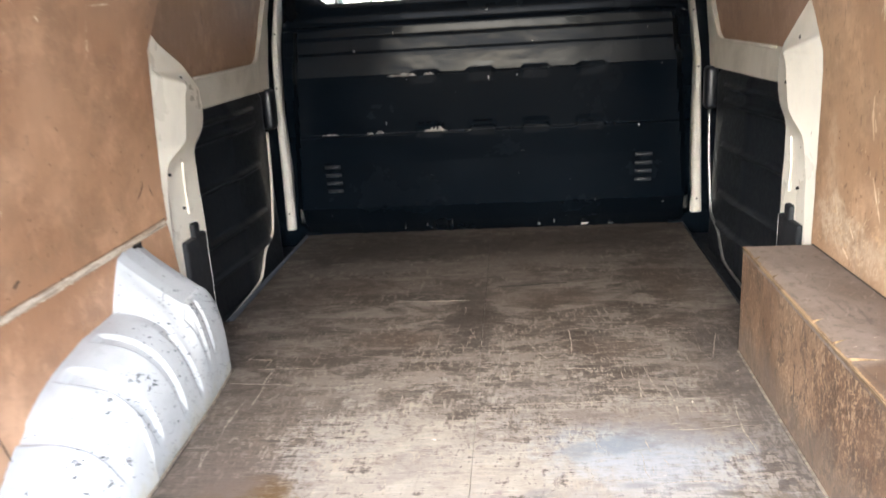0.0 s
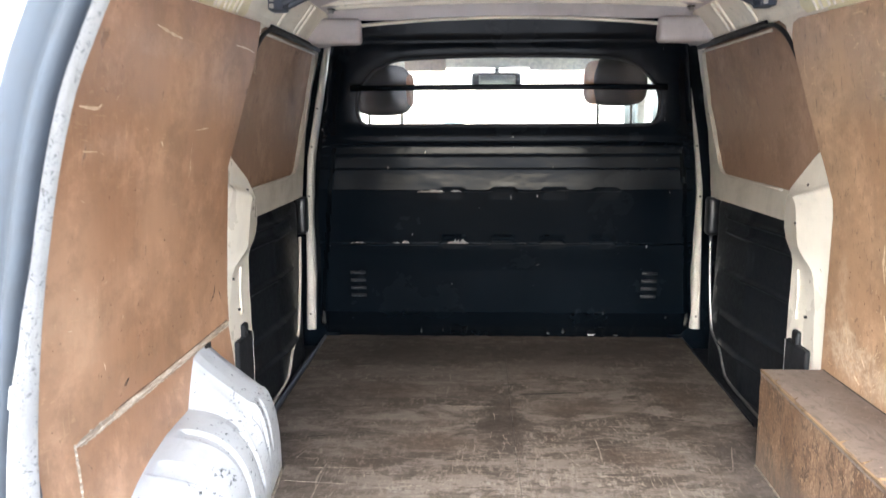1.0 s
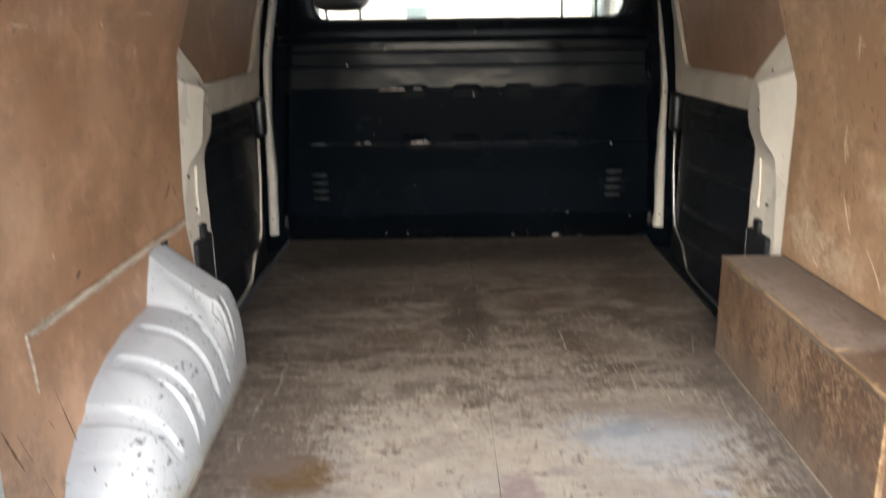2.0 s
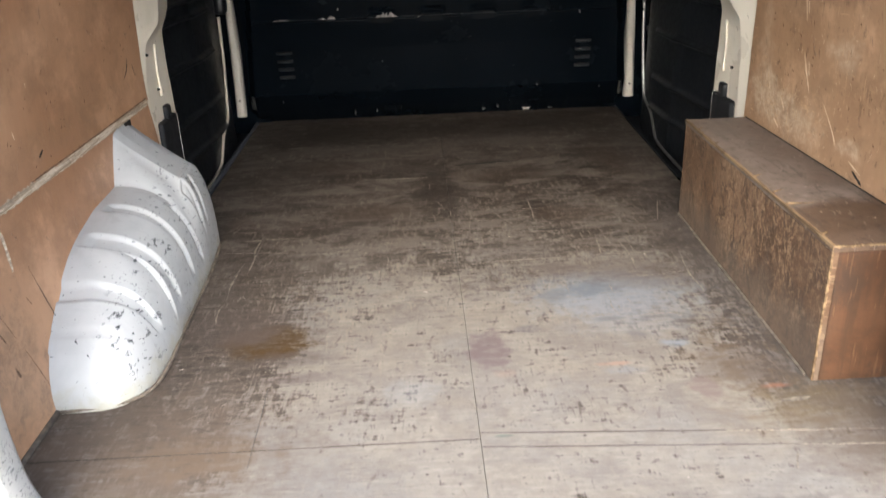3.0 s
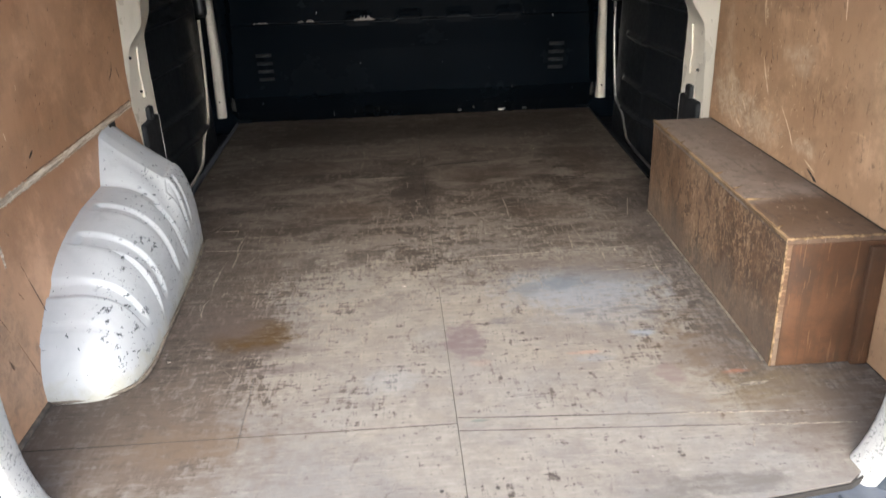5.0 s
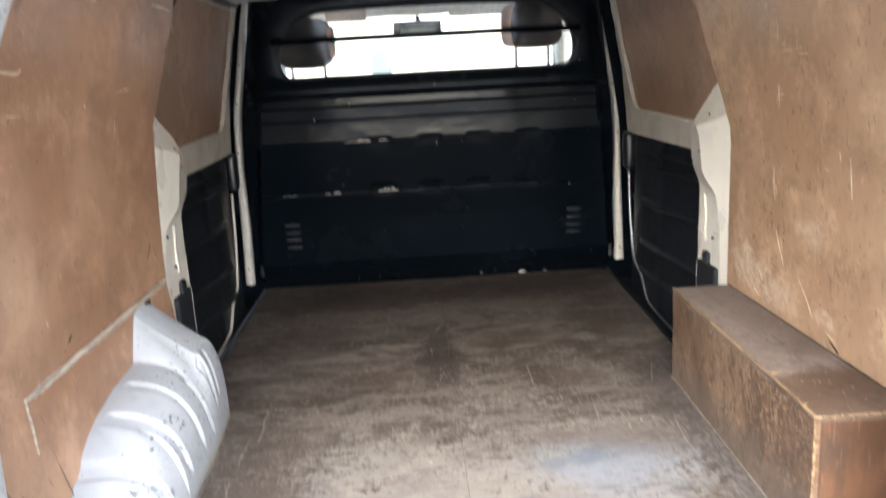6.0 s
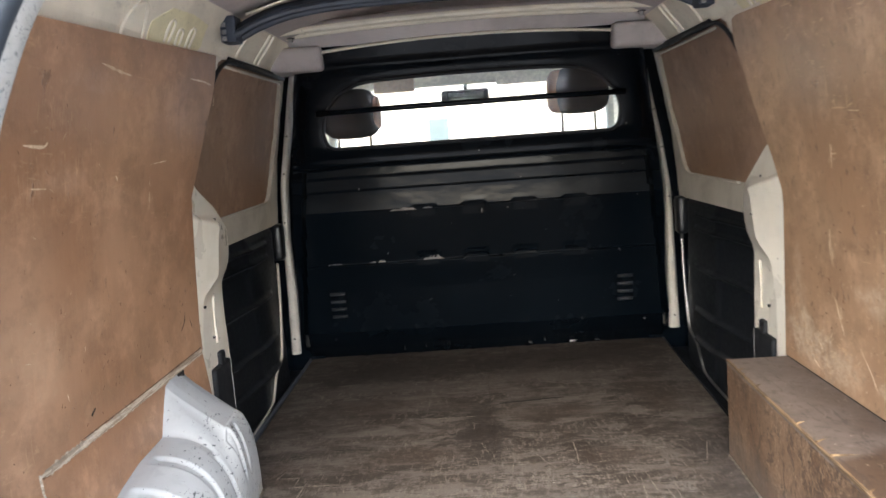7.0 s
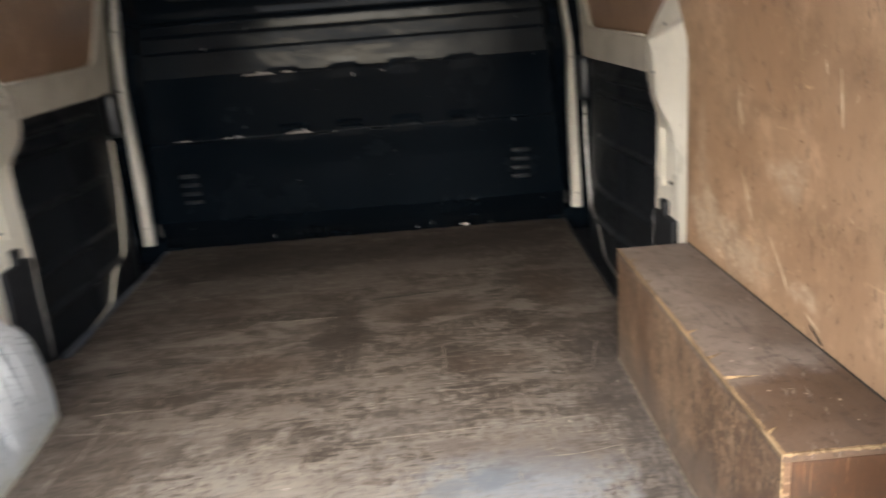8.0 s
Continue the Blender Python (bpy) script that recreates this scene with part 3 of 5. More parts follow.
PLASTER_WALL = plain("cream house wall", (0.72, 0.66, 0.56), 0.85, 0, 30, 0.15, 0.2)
TILE_ROOF = plain("brown roof tiles", (0.24, 0.15, 0.11), 0.8, 0, 20, 0.3, 0.3)
LEAF = plain("hedge leaves", (0.11, 0.14, 0.07), 0.6, 0, 15, 0.5, 0.3)
POST_PAINT = plain("grey-green post paint", (0.10, 0.13, 0.13), 0.6, 0, 15, 0.2, 0.2)


# ---- builders ----
def part(name, bm, material, parent=None, label="", smooth=False, z_up=True):
    """Links a bmesh as one mesh object under its thing."""
    if z_up:
        bmesh.ops.recalc_face_normals(bm, faces=bm.faces[:])
    me = bpy.data.meshes.new(name)
    bm.to_mesh(me)
    bm.free()
    if smooth:
        me.shade_smooth()
    me.materials.append(material)
    ob = new(name, me)
    ob.parent = parent
    if label:
        tagged(ob, label)
    return ob


def thing(name, label, category, group="", kind="", at=(0, 0, 0)):
    ob = new(name)
    ob.location = at
    ob.empty_display_size = 0.05
    return tagged(ob, label, category, group, kind)


def block(x0, x1, y0, y1, z0, z1, bevel=0.0, segments=2):
    bm = bmesh.new()
    bmesh.ops.create_cube(bm, size=1)
    for v in bm.verts:
        v.co = ((x0 + x1) / 2 + v.co.x * (x1 - x0), (y0 + y1) / 2 + v.co.y * (y1 - y0), (z0 + z1) / 2 + v.co.z * (z1 - z0))
    if bevel:
        bmesh.ops.bevel(bm, geom=bm.edges[:], offset=bevel, segments=segments, affect="EDGES", profile=0.6)
    return bm


def lerp_table(table):
    xs, ys = zip(*table)
    return lambda v: float(np.interp(v, xs, ys))


wall_x = lerp_table([(0, .785), (.4, .785), (.58, .777), (.79, .763), (.85, .754), (1.0, .735), (1.25, .69), (1.4, .62)])
left_x = lerp_table([(0, .742), (.1, .754), (.2, .767), (.36, .784), (.42, .785), (.58, .777), (.79, .763), (.85, .754), (1.0, .735), (1.25, .69), (1.4, .62)])


def lining_x(s):
    """Half width of the lining on a side; the left one toes in at the floor."""
    return left_x if s < 0 else wall_x


door_x = lerp_table([(-.2, .80), (0, .80), (.45, .815), (.7, .815), (.78, .811), (.86, .803), (.94, .789), (1.02, .770), (1.10, .747), (1.18, .722), (1.25, .70)])


def side_plate(outline, s, surface, back=0.0, thick=0.01, levels=16, soft=0.0):
    """A sheet with a (y, z) outline that follows a side's surface. back: metres behind it, towards outside."""
    bm = bmesh.new()
    f = bm.faces.new([bm.verts.new((0, y, z)) for y, z in outline])
    f.normal_update()
    bmesh.ops.triangulate(bm, faces=[f])
    zs = [z for _, z in outline]
    for i in range(1, levels):
        z = min(zs) + (max(zs) - min(zs)) * i / levels
        bmesh.ops.bisect_plane(bm, geom=bm.verts[:] + bm.edges[:] + bm.faces[:], plane_co=(0, 0, z), plane_no=(0, 0, 1))
    for v in bm.verts:
        v.co.x = s * (surface(v.co.z) + back)
    rim = [e for e in bm.edges if e.is_boundary]
    out = bmesh.ops.extrude_face_region(bm, geom=bm.faces[:])
    for v in out["geom"]:
        if isinstance(v, bmesh.types.BMVert):
            v.co.x += s * thick
    if soft:
        bmesh.ops.bevel(bm, geom=[e for e in rim if e.is_valid], offset=soft, segments=2, affect="EDGES")
    return bm


def level_sheet(outline, z0, z1, holes=()):
    """A level sheet with an (x, y) outline and holes."""
    bm = bmesh.new()
    edges = []
    for loop in (outline, *holes):
        vs = [bm.verts.new((x, y, z1)) for x, y in loop]
        edges += [bm.edges.new((vs[i], vs[(i + 1) % len(vs)])) for i in range(len(vs))]
    bmesh.ops.triangle_fill(bm, use_beauty=True, use_dissolve=False, edges=edges)
    out = bmesh.ops.extrude_face_region(bm, geom=bm.faces[:])
    for v in out["geom"]:
        if isinstance(v, bmesh.types.BMVert):
            v.co.z = z0
    return bm


def tube(path, rx, ry=None, n=8, closed=False, up=(0, 0, 1)):
    """A tube of oval section along a path."""
    ry = ry or rx
    bm, rings = bmesh.new(), []
    pts = [Vector(p) for p in path]
    for i, p in enumerate(pts):
        a = pts[(i - 1) % len(pts)] if closed or i else p
        b = pts[(i + 1) % len(pts)] if closed or i < len(pts) - 1 else p
        d = (b - a).normalized()
        side = d.cross(Vector(up))
        side = side.normalized() if side.length > 1e-4 else Vector((1, 0, 0))
        top = side.cross(d)
        rings.append([bm.verts.new(p + side * rx * math.cos(k * math.tau / n) + top * ry * math.sin(k * math.tau / n)) for k in range(n)])
    m = len(rings)
    for i in range(m if closed else m - 1):
        for k in range(n):
            bm.faces.new((rings[i][k], rings[i][(k + 1) % n], rings[(i + 1) % m][(k + 1) % n], rings[(i + 1) % m][k]))
    if not closed:
        bm.faces.new(rings[0][::-1])
        bm.faces.new(rings[-1])
    return bm


def smooth_path(points, steps=6):
    """A Catmull-Rom line through points."""
    p = [Vector(q) for q in points]
    p = [p[0] * 2 - p[1]] + p + [p[-1] * 2 - p[-2]]
    out = []
    for i in range(1, len(p) - 2):
        for k in range(steps):
            t = k / steps
            out.append(0.5 * (2 * p[i] + (p[i + 1] - p[i - 1]) * t + (2 * p[i - 1] - 5 * p[i] + 4 * p[i + 1] - p[i + 2]) * t * t + (3 * p[i] - p[i - 1] - 3 * p[i + 1] + p[i + 2]) * t ** 3))
    return out + [p[-2]]


def disc(x, y, z, r, h, n=20, axis="z", inner=0.0):
    """A low round or a ring."""
    bm = bmesh.new()
    rings = []
    for rad, lev in ((r, 0), (r, h), (inner, h), (inner, 0)) if inner else ((r, 0), (r, h)):
        ring = []
        for k in range(n):
            c, s = rad * math.cos(k * math.tau / n), rad * math.sin(k * math.tau / n)
            ring.append(bm.verts.new((x + c, y + s, z + lev) if axis == "z" else (x + lev, y + c, z + s) if axis == "x" else (x + c, y + lev, z + s)))
        rings.append(ring)
    m = len(rings)
    for i in range(m if inner else m - 1):
        for k in range(n):
            bm.faces.new((rings[i][k], rings[i][(k + 1) % n], rings[(i + 1) % m][(k + 1) % n], rings[(i + 1) % m][k]))
    if not inner:
        bm.faces.new(rings[0])
        bm.faces.new(rings[1])
    return bm


def grid_mesh(nu, nv, place):
    """An open sheet of nu x nv cells; place(u, v) gives a point."""
    bm = bmesh.new()
    vs = [[bm.verts.new(place(i / nu, j / nv)) for j in range(nv + 1)] for i in range(nu + 1)]
    for i in range(nu):
        for j in range(nv):
            bm.faces.new((vs[i][j], vs[i + 1][j], vs[i + 1][j + 1], vs[i][j + 1]))
    return bm


rng = random.Random(7)

# ---- outdoors ----
tagged(part("ground", block(-300, 300, -300, 300, -0.80, -0.56), ASPHALT), "pale concrete ground under and round the van", "ground", kind="structure")
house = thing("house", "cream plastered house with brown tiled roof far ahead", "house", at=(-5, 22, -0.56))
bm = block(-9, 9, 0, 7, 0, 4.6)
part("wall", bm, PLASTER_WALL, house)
bm = bmesh.new()
vs = [bm.verts.new(p) for p in ((-9.4, -0.4, 4.6), (9.4, -0.4, 4.6), (9.4, 7.4, 4.6), (-9.4, 7.4, 4.6), (-9.4, 3.5, 7.2), (9.4, 3.5, 7.2))]
for f in ((0, 1, 5, 4), (2, 3, 4, 5), (0, 4, 3), (1, 2, 5), (0, 3, 2, 1)):
    bm.faces.new([vs[i] for i in f])
part("roof", bm, TILE_ROOF, house)
hedge = tagged(new("hedge", bpy.data.meshes.new("hedge")), "clipped green hedge across the road ahead", "hedge", kind="stuff")
bm = bmesh.new()
for _ in range(1600):
    c = Vector((rng.uniform(-6, 1.0), rng.uniform(17, 18.2), rng.uniform(-0.5, 0.75)))
    q = Euler([rng.uniform(0, 6.3) for _ in range(3)]).to_matrix()
    r = rng.uniform(0.08, 0.17)
    bm.faces.new([bm.verts.new(c + q @ Vector(p) * r) for p in ((-1, 0, 0), (0, -0.5, 0.1), (1, 0, 0), (0, 0.5, 0.1))])
bm.to_mesh(hedge.data)
bm.free()
hedge.data.materials.append(LEAF)
tagged(part("gate_post", block(-0.62, -0.32, 11.6, 11.9, -0.56, 1.25, 0.02), POST_PAINT), "grey-green painted gate post on the concrete", "post")

# ---- van shell ----
for s, side in ((-1, "left"), (1, "right")):
    bm = block(s * .90, s * .94, -0.03, 2.55, -0.45, 1.14)
    wall = tagged(part("wall_" + side, bm, WHITE), "white steel van side behind its lining", "wall", kind="structure")
    part("outer_roof_edge", side_plate([(-.03, 1.135), (3.0, 1.135), (3.0, 1.40), (-.03, 1.40)], s, lerp_table([(1.1, .93), (1.25, .86), (1.33, .76), (1.42, .62)]), 0, .02, 8), WHITE, wall)
    # cab side: door below the window, pillar ahead of it
    part("cab_door", block(s * .90, s * .94, 2.56, 3.75, -0.45, 0.72, 0.01), WHITE, wall)
    part("cab_pillar", tube([(s * .90, 2.62, .70), (s * .82, 2.62, 1.25)], .05, .03), CAB_GREY, wall)
    part("windscreen_pillar", tube([(s * .84, 3.85, .68), (s * .70, 3.1, 1.24)], .045, .035), CAB_GREY, wall)

roof_z = lambda x: 1.385 - 0.11 * (x / .66) ** 2
bm = grid_mesh(24, 2, lambda u, v: ((u - .5) * 1.36, -0.03 + v * 2.45, roof_z((u - .5) * 1.36)))
out = bmesh.ops.extrude_face_region(bm, geom=bm.faces[:])
for v in out["geom"]:
    if isinstance(v, bmesh.types.BMVert):
        v.co.z += 0.03
tagged(part("ceiling", bm, ROOF, smooth=False), "bare white painted steel van roof seen from inside, greyed for its shade", "ceiling", kind="structure")


def bow(y0, y1, zmid, zend, half, material, name, label, power=2):
    """A pressed roof bow with rolled edges."""
    def arc(x):
        return zmid - (zmid - zend) * abs(x / half) ** power
    bm = grid_mesh(28, 16, lambda u, v: ((u - .5) * 2 * half, y0 + (y1 - y0) * v, arc((u - .5) * 2 * half) + 0.035 * abs(2 * v - 1) ** 3 - 0.047 * max(0, abs(2 * v - 1) - 0.75) / 0.25))
    b = tagged(part(name, bm, material, smooth=True), label, "roof bow", kind="structure")
    for y in (y0, y1):
        # lips of the shaded bows take the brighter rail paint as lit edges
        part("rolled_edge", tube([(x, y, arc(x) - 0.012) for x in np.linspace(-half, half, 25)], .009, .011), RAIL if material is BOW else material, b)
    return b


bow(1.93, 2.03, 1.325, 1.303, .66, BOW, "roof_bow_front", "off-white pressed steel roof bow with a rolled lip")
beam = bow(1.375, 1.435, 1.297, 1.225, .645, NAVY, "roof_bow_middle", "dark navy roof beam with a cable along it", 5)
part("cable", tube(smooth_path([(x, 1.368, 1.318 - .072 * abs(x / .645) ** 5 + rng.uniform(-.002, .002)) for x in np.linspace(-.6, .6, 9)]), .0035), RAIL, beam, "thin pale cable", True)
bow(0.72, 0.82, 1.335, 1.270, .63, BOW, "roof_bow_rear", "off-white pressed steel roof bow near the rear")

for s, side in ((-1, "left"), (1, "right")):
    # cant rail between lining and roof
    rail_x = lerp_table([(1.10, .728), (1.165, .712), (1.20, .695), (1.25, .655), (1.33, .60)])
    rail = tagged(part("roof_rail_" + side, side_plate([(-.02, 1.10), (1.36, 1.13), (1.40, 1.172), (2.30, 1.176), (2.30, 1.33), (-.02, 1.33)], s, rail_x, 0.012, .012, 10), RAIL, smooth=False),
                  "off-white pressed steel roof rail above the plywood lining", "roof rail", kind="structure")
    for y in (1.62, 1.83, 1.88, 2.10):
        path = smooth_path([(s * (rail_x(z) + .010), y, z) for z in (1.185, 1.20, 1.23, 1.26, 1.275)], 3)
        part("pressed_bead", tube(path, .006, .006, 6), RAIL, rail, "", True)
    pts = [(s * (rail_x(1.14 + .085 * math.sin(a)) + .010), .872 + .058 * math.cos(a), 1.14 + .085 * math.sin(a)) for a in np.linspace(0, math.pi, 16)]
    part("pressed_loop", tube(pts, .005, .005, 6), RAIL, rail, "", True)
    for y, h in ((1.06, .045), (1.13, .035), (1.20, .045)):
        path = smooth_path([(s * (rail_x(z) + .009), yy, z) for yy, z in ((y - .014, 1.165), (y - .014, 1.165 + h), (y + .014, 1.165 + h), (y + .014, 1.165))], 4)
        part("pressed_loop", tube(path, .004, .004, 6), RAIL, rail, "", True)
    patch = [(.955, 1.140), (1.06, 1.143), (1.26, 1.150), (1.30, 1.185), (1.275, 1.232), (1.15, 1.24), (1.02, 1.236), (.95, 1.20)]
    part("primer_patch", side_plate(patch, s, rail_x, .0095, .003, 8), PRIMER, rail, "yellowish primer patch")
    # bracket below the middle beam
    br = thing("beam_bracket", "dark steel bracket with shiny bolts joining beam to rail", "bracket", "beam brackets", at=(s * .655, 1.40, 1.225))
    part("plate", block(-.022, .022, -.034, .034, -.028, .045, .006), NAVY, br)
    for dy, dz in ((-.037, .02), (-.037, 0), (-.037, -.018)):
        part("bolt", block(-.016, -.004, dy - .004, dy + .004, dz - .006, dz + .006, .002), STEEL, br)
    # corner box beside the bulkhead
    tagged(part("corner_box", block(min(s * .525, s * .745), max(s * .525, s * .745), 2.065, 2.24, 1.172, 1.262, .024, 5), BOW, smooth=True), "off-white pressed steel corner box under the roof", "corner box", "corner boxes")
    clip = thing("roof_bolt", "small shiny bolt on the roof bow", "bolt", "roof bolts", at=(s * .617, 2.008, 1.275))
    part("head", disc(0, 0, -.006, .008, .012, 6), STEEL, clip)
    part("washer", disc(0, 0, .006, .014, .004, 14), DARK_METAL, clip)

# ---- floor ----
tagged(part("underfloor", block(-.895, .895, -0.03, 3.9, -0.10, -0.062), DARK_METAL), "dark painted steel floor pan under the plywood", "floor pan", kind="structure")
floor = thing("floor", "worn grey-brown plywood van floor, scratched and stained", "floor", kind="structure")
TH = -0.014


def seam_y(x, base):
    return base - 0.07 * x


hole = [(-.386 + .024 * math.cos(a), .037 + .024 * math.sin(a)) for a in np.linspace(0, math.tau, 24, endpoint=False)]
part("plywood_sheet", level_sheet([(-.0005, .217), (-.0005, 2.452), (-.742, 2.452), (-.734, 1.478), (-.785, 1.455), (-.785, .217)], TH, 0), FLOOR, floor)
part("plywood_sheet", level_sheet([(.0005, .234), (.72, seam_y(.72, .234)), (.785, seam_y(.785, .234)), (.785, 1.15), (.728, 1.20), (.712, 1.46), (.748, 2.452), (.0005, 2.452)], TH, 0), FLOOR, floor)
part("plywood_strip", level_sheet([(.0005, .196), (.785, seam_y(.785, .196)), (.785, seam_y(.785, .2325)), (.0005, .2325)], TH, -.0004), FLOOR, floor)
part("plywood_sheet", level_sheet([(.0005, -.036), (.24, -.037), (.42, -.020), (.58, .004), (.64, .05), (.785, .07), (.785, seam_y(.785, .1942)), (.0005, .1942)], TH, 0), FLOOR, floor)
part("plywood_sheet", level_sheet([(-.0005, .2148), (-.785, .2148), (-.785, .07), (-.63, .06), (-.64, .05), (-.58, .004), (-.42, -.020), (-.24, -.037), (-.0005, -.036)], TH, 0, [hole[::-1]]), FLOOR, floor)
# dark bed that shows in the joints
part("joint_bed", block(-.70, .70, .07, 2.44, -.030, -.0145), JOINT, floor, "dark joint under the plywood")
for sx, sy in ((-.038, .045), (.048, .044), (.35, .10), (-.172, .025), (.30, .215), (.10, .30), (-.30, 1.62), (.12, 1.9), (-.33, 2.05), (-.12, 2.12)):
    part("screw", disc(sx, sy, -.001, .0035, .0018, 10), SCREW, floor)
cup = thing("lashing_cup", "round grimy steel lashing point sunk into the floor", "lashing point", at=(-.386, .037, 0))
part("rim", disc(0, 0, -.004, .0275, .005, 28, inner=.0225), STEEL, cup)
part("well", disc(0, 0, -.013, .0225, .003, 24), DARK_METAL, cup)
part("bolt", disc(0, -.002, -.010, .012, .009, 6), STEEL, cup)
# long crack and gouges in the floor film
def sliver(name, a, b, w, material, z=.0006):
    a, b = Vector(a), Vector(b)
    d = b - a
    n = Vector((-d.y, d.x)).normalized()
    bm, rows = bmesh.new(), []
    for i in range(13):
        t = i / 12
        c = a + d * t + n * rng.uniform(-.3, .3) * w
        k = w * (math.sin(math.pi * min(max(t, .04), .96)) ** .5) * rng.uniform(.6, 1.1) / 2
        rows.append((bm.verts.new((*(c + n * k), z)), bm.verts.new((*(c - n * k), z))))
    for p, q in zip(rows, rows[1:]):
        bm.faces.new((p[0], p[1], q[1], q[0]))
    out = bmesh.ops.extrude_face_region(bm, geom=bm.faces[:])
    for v in out["geom"]:
        if isinstance(v, bmesh.types.BMVert):
            v.co.z -= .0012
    return part(name, bm, material, floor)


for a, b, w in (((-.004, .2158), (-.40, .2158), .0026), ((-.38, .2158), (-.74, .2158), .0022), ((.003, .1945), (.30, .1945 - .021), .0040), ((.28, .1945 - .0196), (.50, .1945 - .0350), .0030), ((.003, .2325), (.34, .2325 - .0238), .0038), ((.32, .2325 - .0224), (.44, .2325 - .0308), .0034)):
    sliver("joint", a, b, w * .55, JOINT)
sliver("gouge", (.03, 1.712), (.25, 1.742), .010, GRIME)
sliver("gouge", (-.60, 1.335), (-.548, 1.345), .008, GRIME)
sliver("gouge", (-.60, 1.19), (-.535, 1.185), .0025, FLOOR_PALE)
sliver("gouge", (-.535, 1.185), (-.54, 1.12), .002, FLOOR_PALE)
sliver("gouge", (-.372, .17), (-.376, .40), .0012, DARK_METAL)
sliver("gouge", (-.40, 1.03), (-.60, 1.05), .0025, FLOOR_PALE)
sliver("gouge", (-.28, 1.60), (-.05, 1.60), .002, FLOOR_PALE)
sliver("gouge", (.05, .915), (.50, .935), .0014, FLOOR_PALE)
sliver("splintered_joint", (.40, .2325 - .028), (.60, .2325 - .042), .0034, FLOOR_PALE, .0008)
sliver("splintered_joint", (.50, .1945 - .035), (.67, .1945 - .0469), .0038, FLOOR_PALE, .0008)

# clustered scratches in the film, pale where the wood shows
bm = bmesh.new()


def mark(cx, cy, ang, length, w, z):
    d, n = Vector((math.cos(ang), math.sin(ang))), Vector((-math.sin(ang), math.cos(ang)))
    bend, rows = rng.uniform(-.06, .06) * length, []
    for i in range(8):
        t = i / 7
        c = Vector((cx, cy)) + d * length * (t - .5) + n * (bend * math.sin(math.pi * t) + rng.uniform(-.2, .2) * w)
        k = w * rng.uniform(.25, 1.0) * min(1, 4 * t + .1, 4 * (1 - t) + .1) / 2
        rows.append((bm.verts.new((*(c + n * k), z)), bm.verts.new((*(c - n * k), z))))
    for p, q in zip(rows, rows[1:]):
        bm.faces.new((p[0], p[1], q[1], q[0]))


for _ in range(46):
    cx, cy = rng.uniform(-.56, .56), min(max(rng.gauss(1.0, .26), .50), 1.9)
    along = rng.random() < .5
    for _ in range(rng.randint(2, 7)):
        a = (math.pi / 2 + rng.gauss(0, .10)) if along else rng.gauss(0, .06)
        mark(cx + rng.gauss(0, .035), cy + rng.gauss(0, .035), a, rng.uniform(.015, .08), rng.uniform(.0012, .0032), .0003 + rng.uniform(0, .0001))
for _ in range(60):
    mark(rng.uniform(-.6, .6), rng.uniform(.05, 2.2), rng.uniform(0, math.pi), rng.uniform(.03, .14), rng.uniform(.001, .002), .00045)
for x0, y0_, x1, y1_, w in ((-.529, .977, -.533, .78, .007), (-.532, .76, -.530, .66, .006), (-.505, 1.10, -.509, .90, .005), (-.556, 1.124, -.414, 1.128, .010), (-.504, 1.166, -.505, .98, .006), (.415, 1.022, .417, .83, .005),
                            (.545, .899, .536, .704, .006), (.37, 1.078, .356, .925, .004), (.227, 1.378, .223, 1.164, .005), (.171, 1.14, .115, 1.27, .004), (.554, 1.135, .60, 1.30, .004), (.332, .604, .462, .609, .004), (.36, .80, .532, .814, .004), (.51, .275, .58, .285, .012), (.47, .10, .49, .14, .006), (-.60, 1.175, -.58, 1.24, .005)):
    mark((x0 + x1) / 2, (y0_ + y1_) / 2, math.atan2(y1_ - y0_, x1 - x0), math.hypot(x1 - x0, y1_ - y0_), w, .0005)
tagged(part("scratching", bm, FLOOR_PALE, floor, "pale scratches through the brown film"), "pale scratches through the brown film", kind="stuff")

# black sill beside the floor along the side doors
for s, side in ((-1, "left"), (1, "right")):
    sill = tagged(part("door_sill_" + side, level_sheet([(s * .70, 1.16), (s * .86, 1.16), (s * .86, 2.50), (s * .70, 2.50)], -.058, -.045), DOOR_BLACK), "black sill beside the plywood floor at the sliding door", "sill", kind="structure")
    part("edge_strip", tube([(s * (.753 if s < 0 else .716), 1.48, -.018), (s * (.753 if s < 0 else .749), 2.46, -.018)], .009, .022, 8), TREAD if s < 0 else DOOR_BLACK, sill)

# ---- bulkhead ----
bulk_y = lerp_table([(0, 2.452), (.03, 2.425), (.06, 2.39), (.13, 2.335), (.31, 2.295), (.418, 2.264), (.426, 2.271), (.632, 2.220), (.640, 2.217), (.70, 2.219), (.715, 2.219), (.722, 2.215), (.765, 2.215), (.777, 2.210), (.81, 2.212), (.818, 2.198), (.845, 2.196), (.89, 2.175), (1.131, 2.124), (1.30, 2.09)])
cap_x = lerp_table([(0, .775), (.3, .740), (.535, .736), (.76, .718), (.933, .686), (1.10, .662), (1.18, .645), (1.31, .62)])
edge_x = lerp_table([(0, .745), (.153, .725), (.535, .682), (.87, .640), (1.3, .60)])


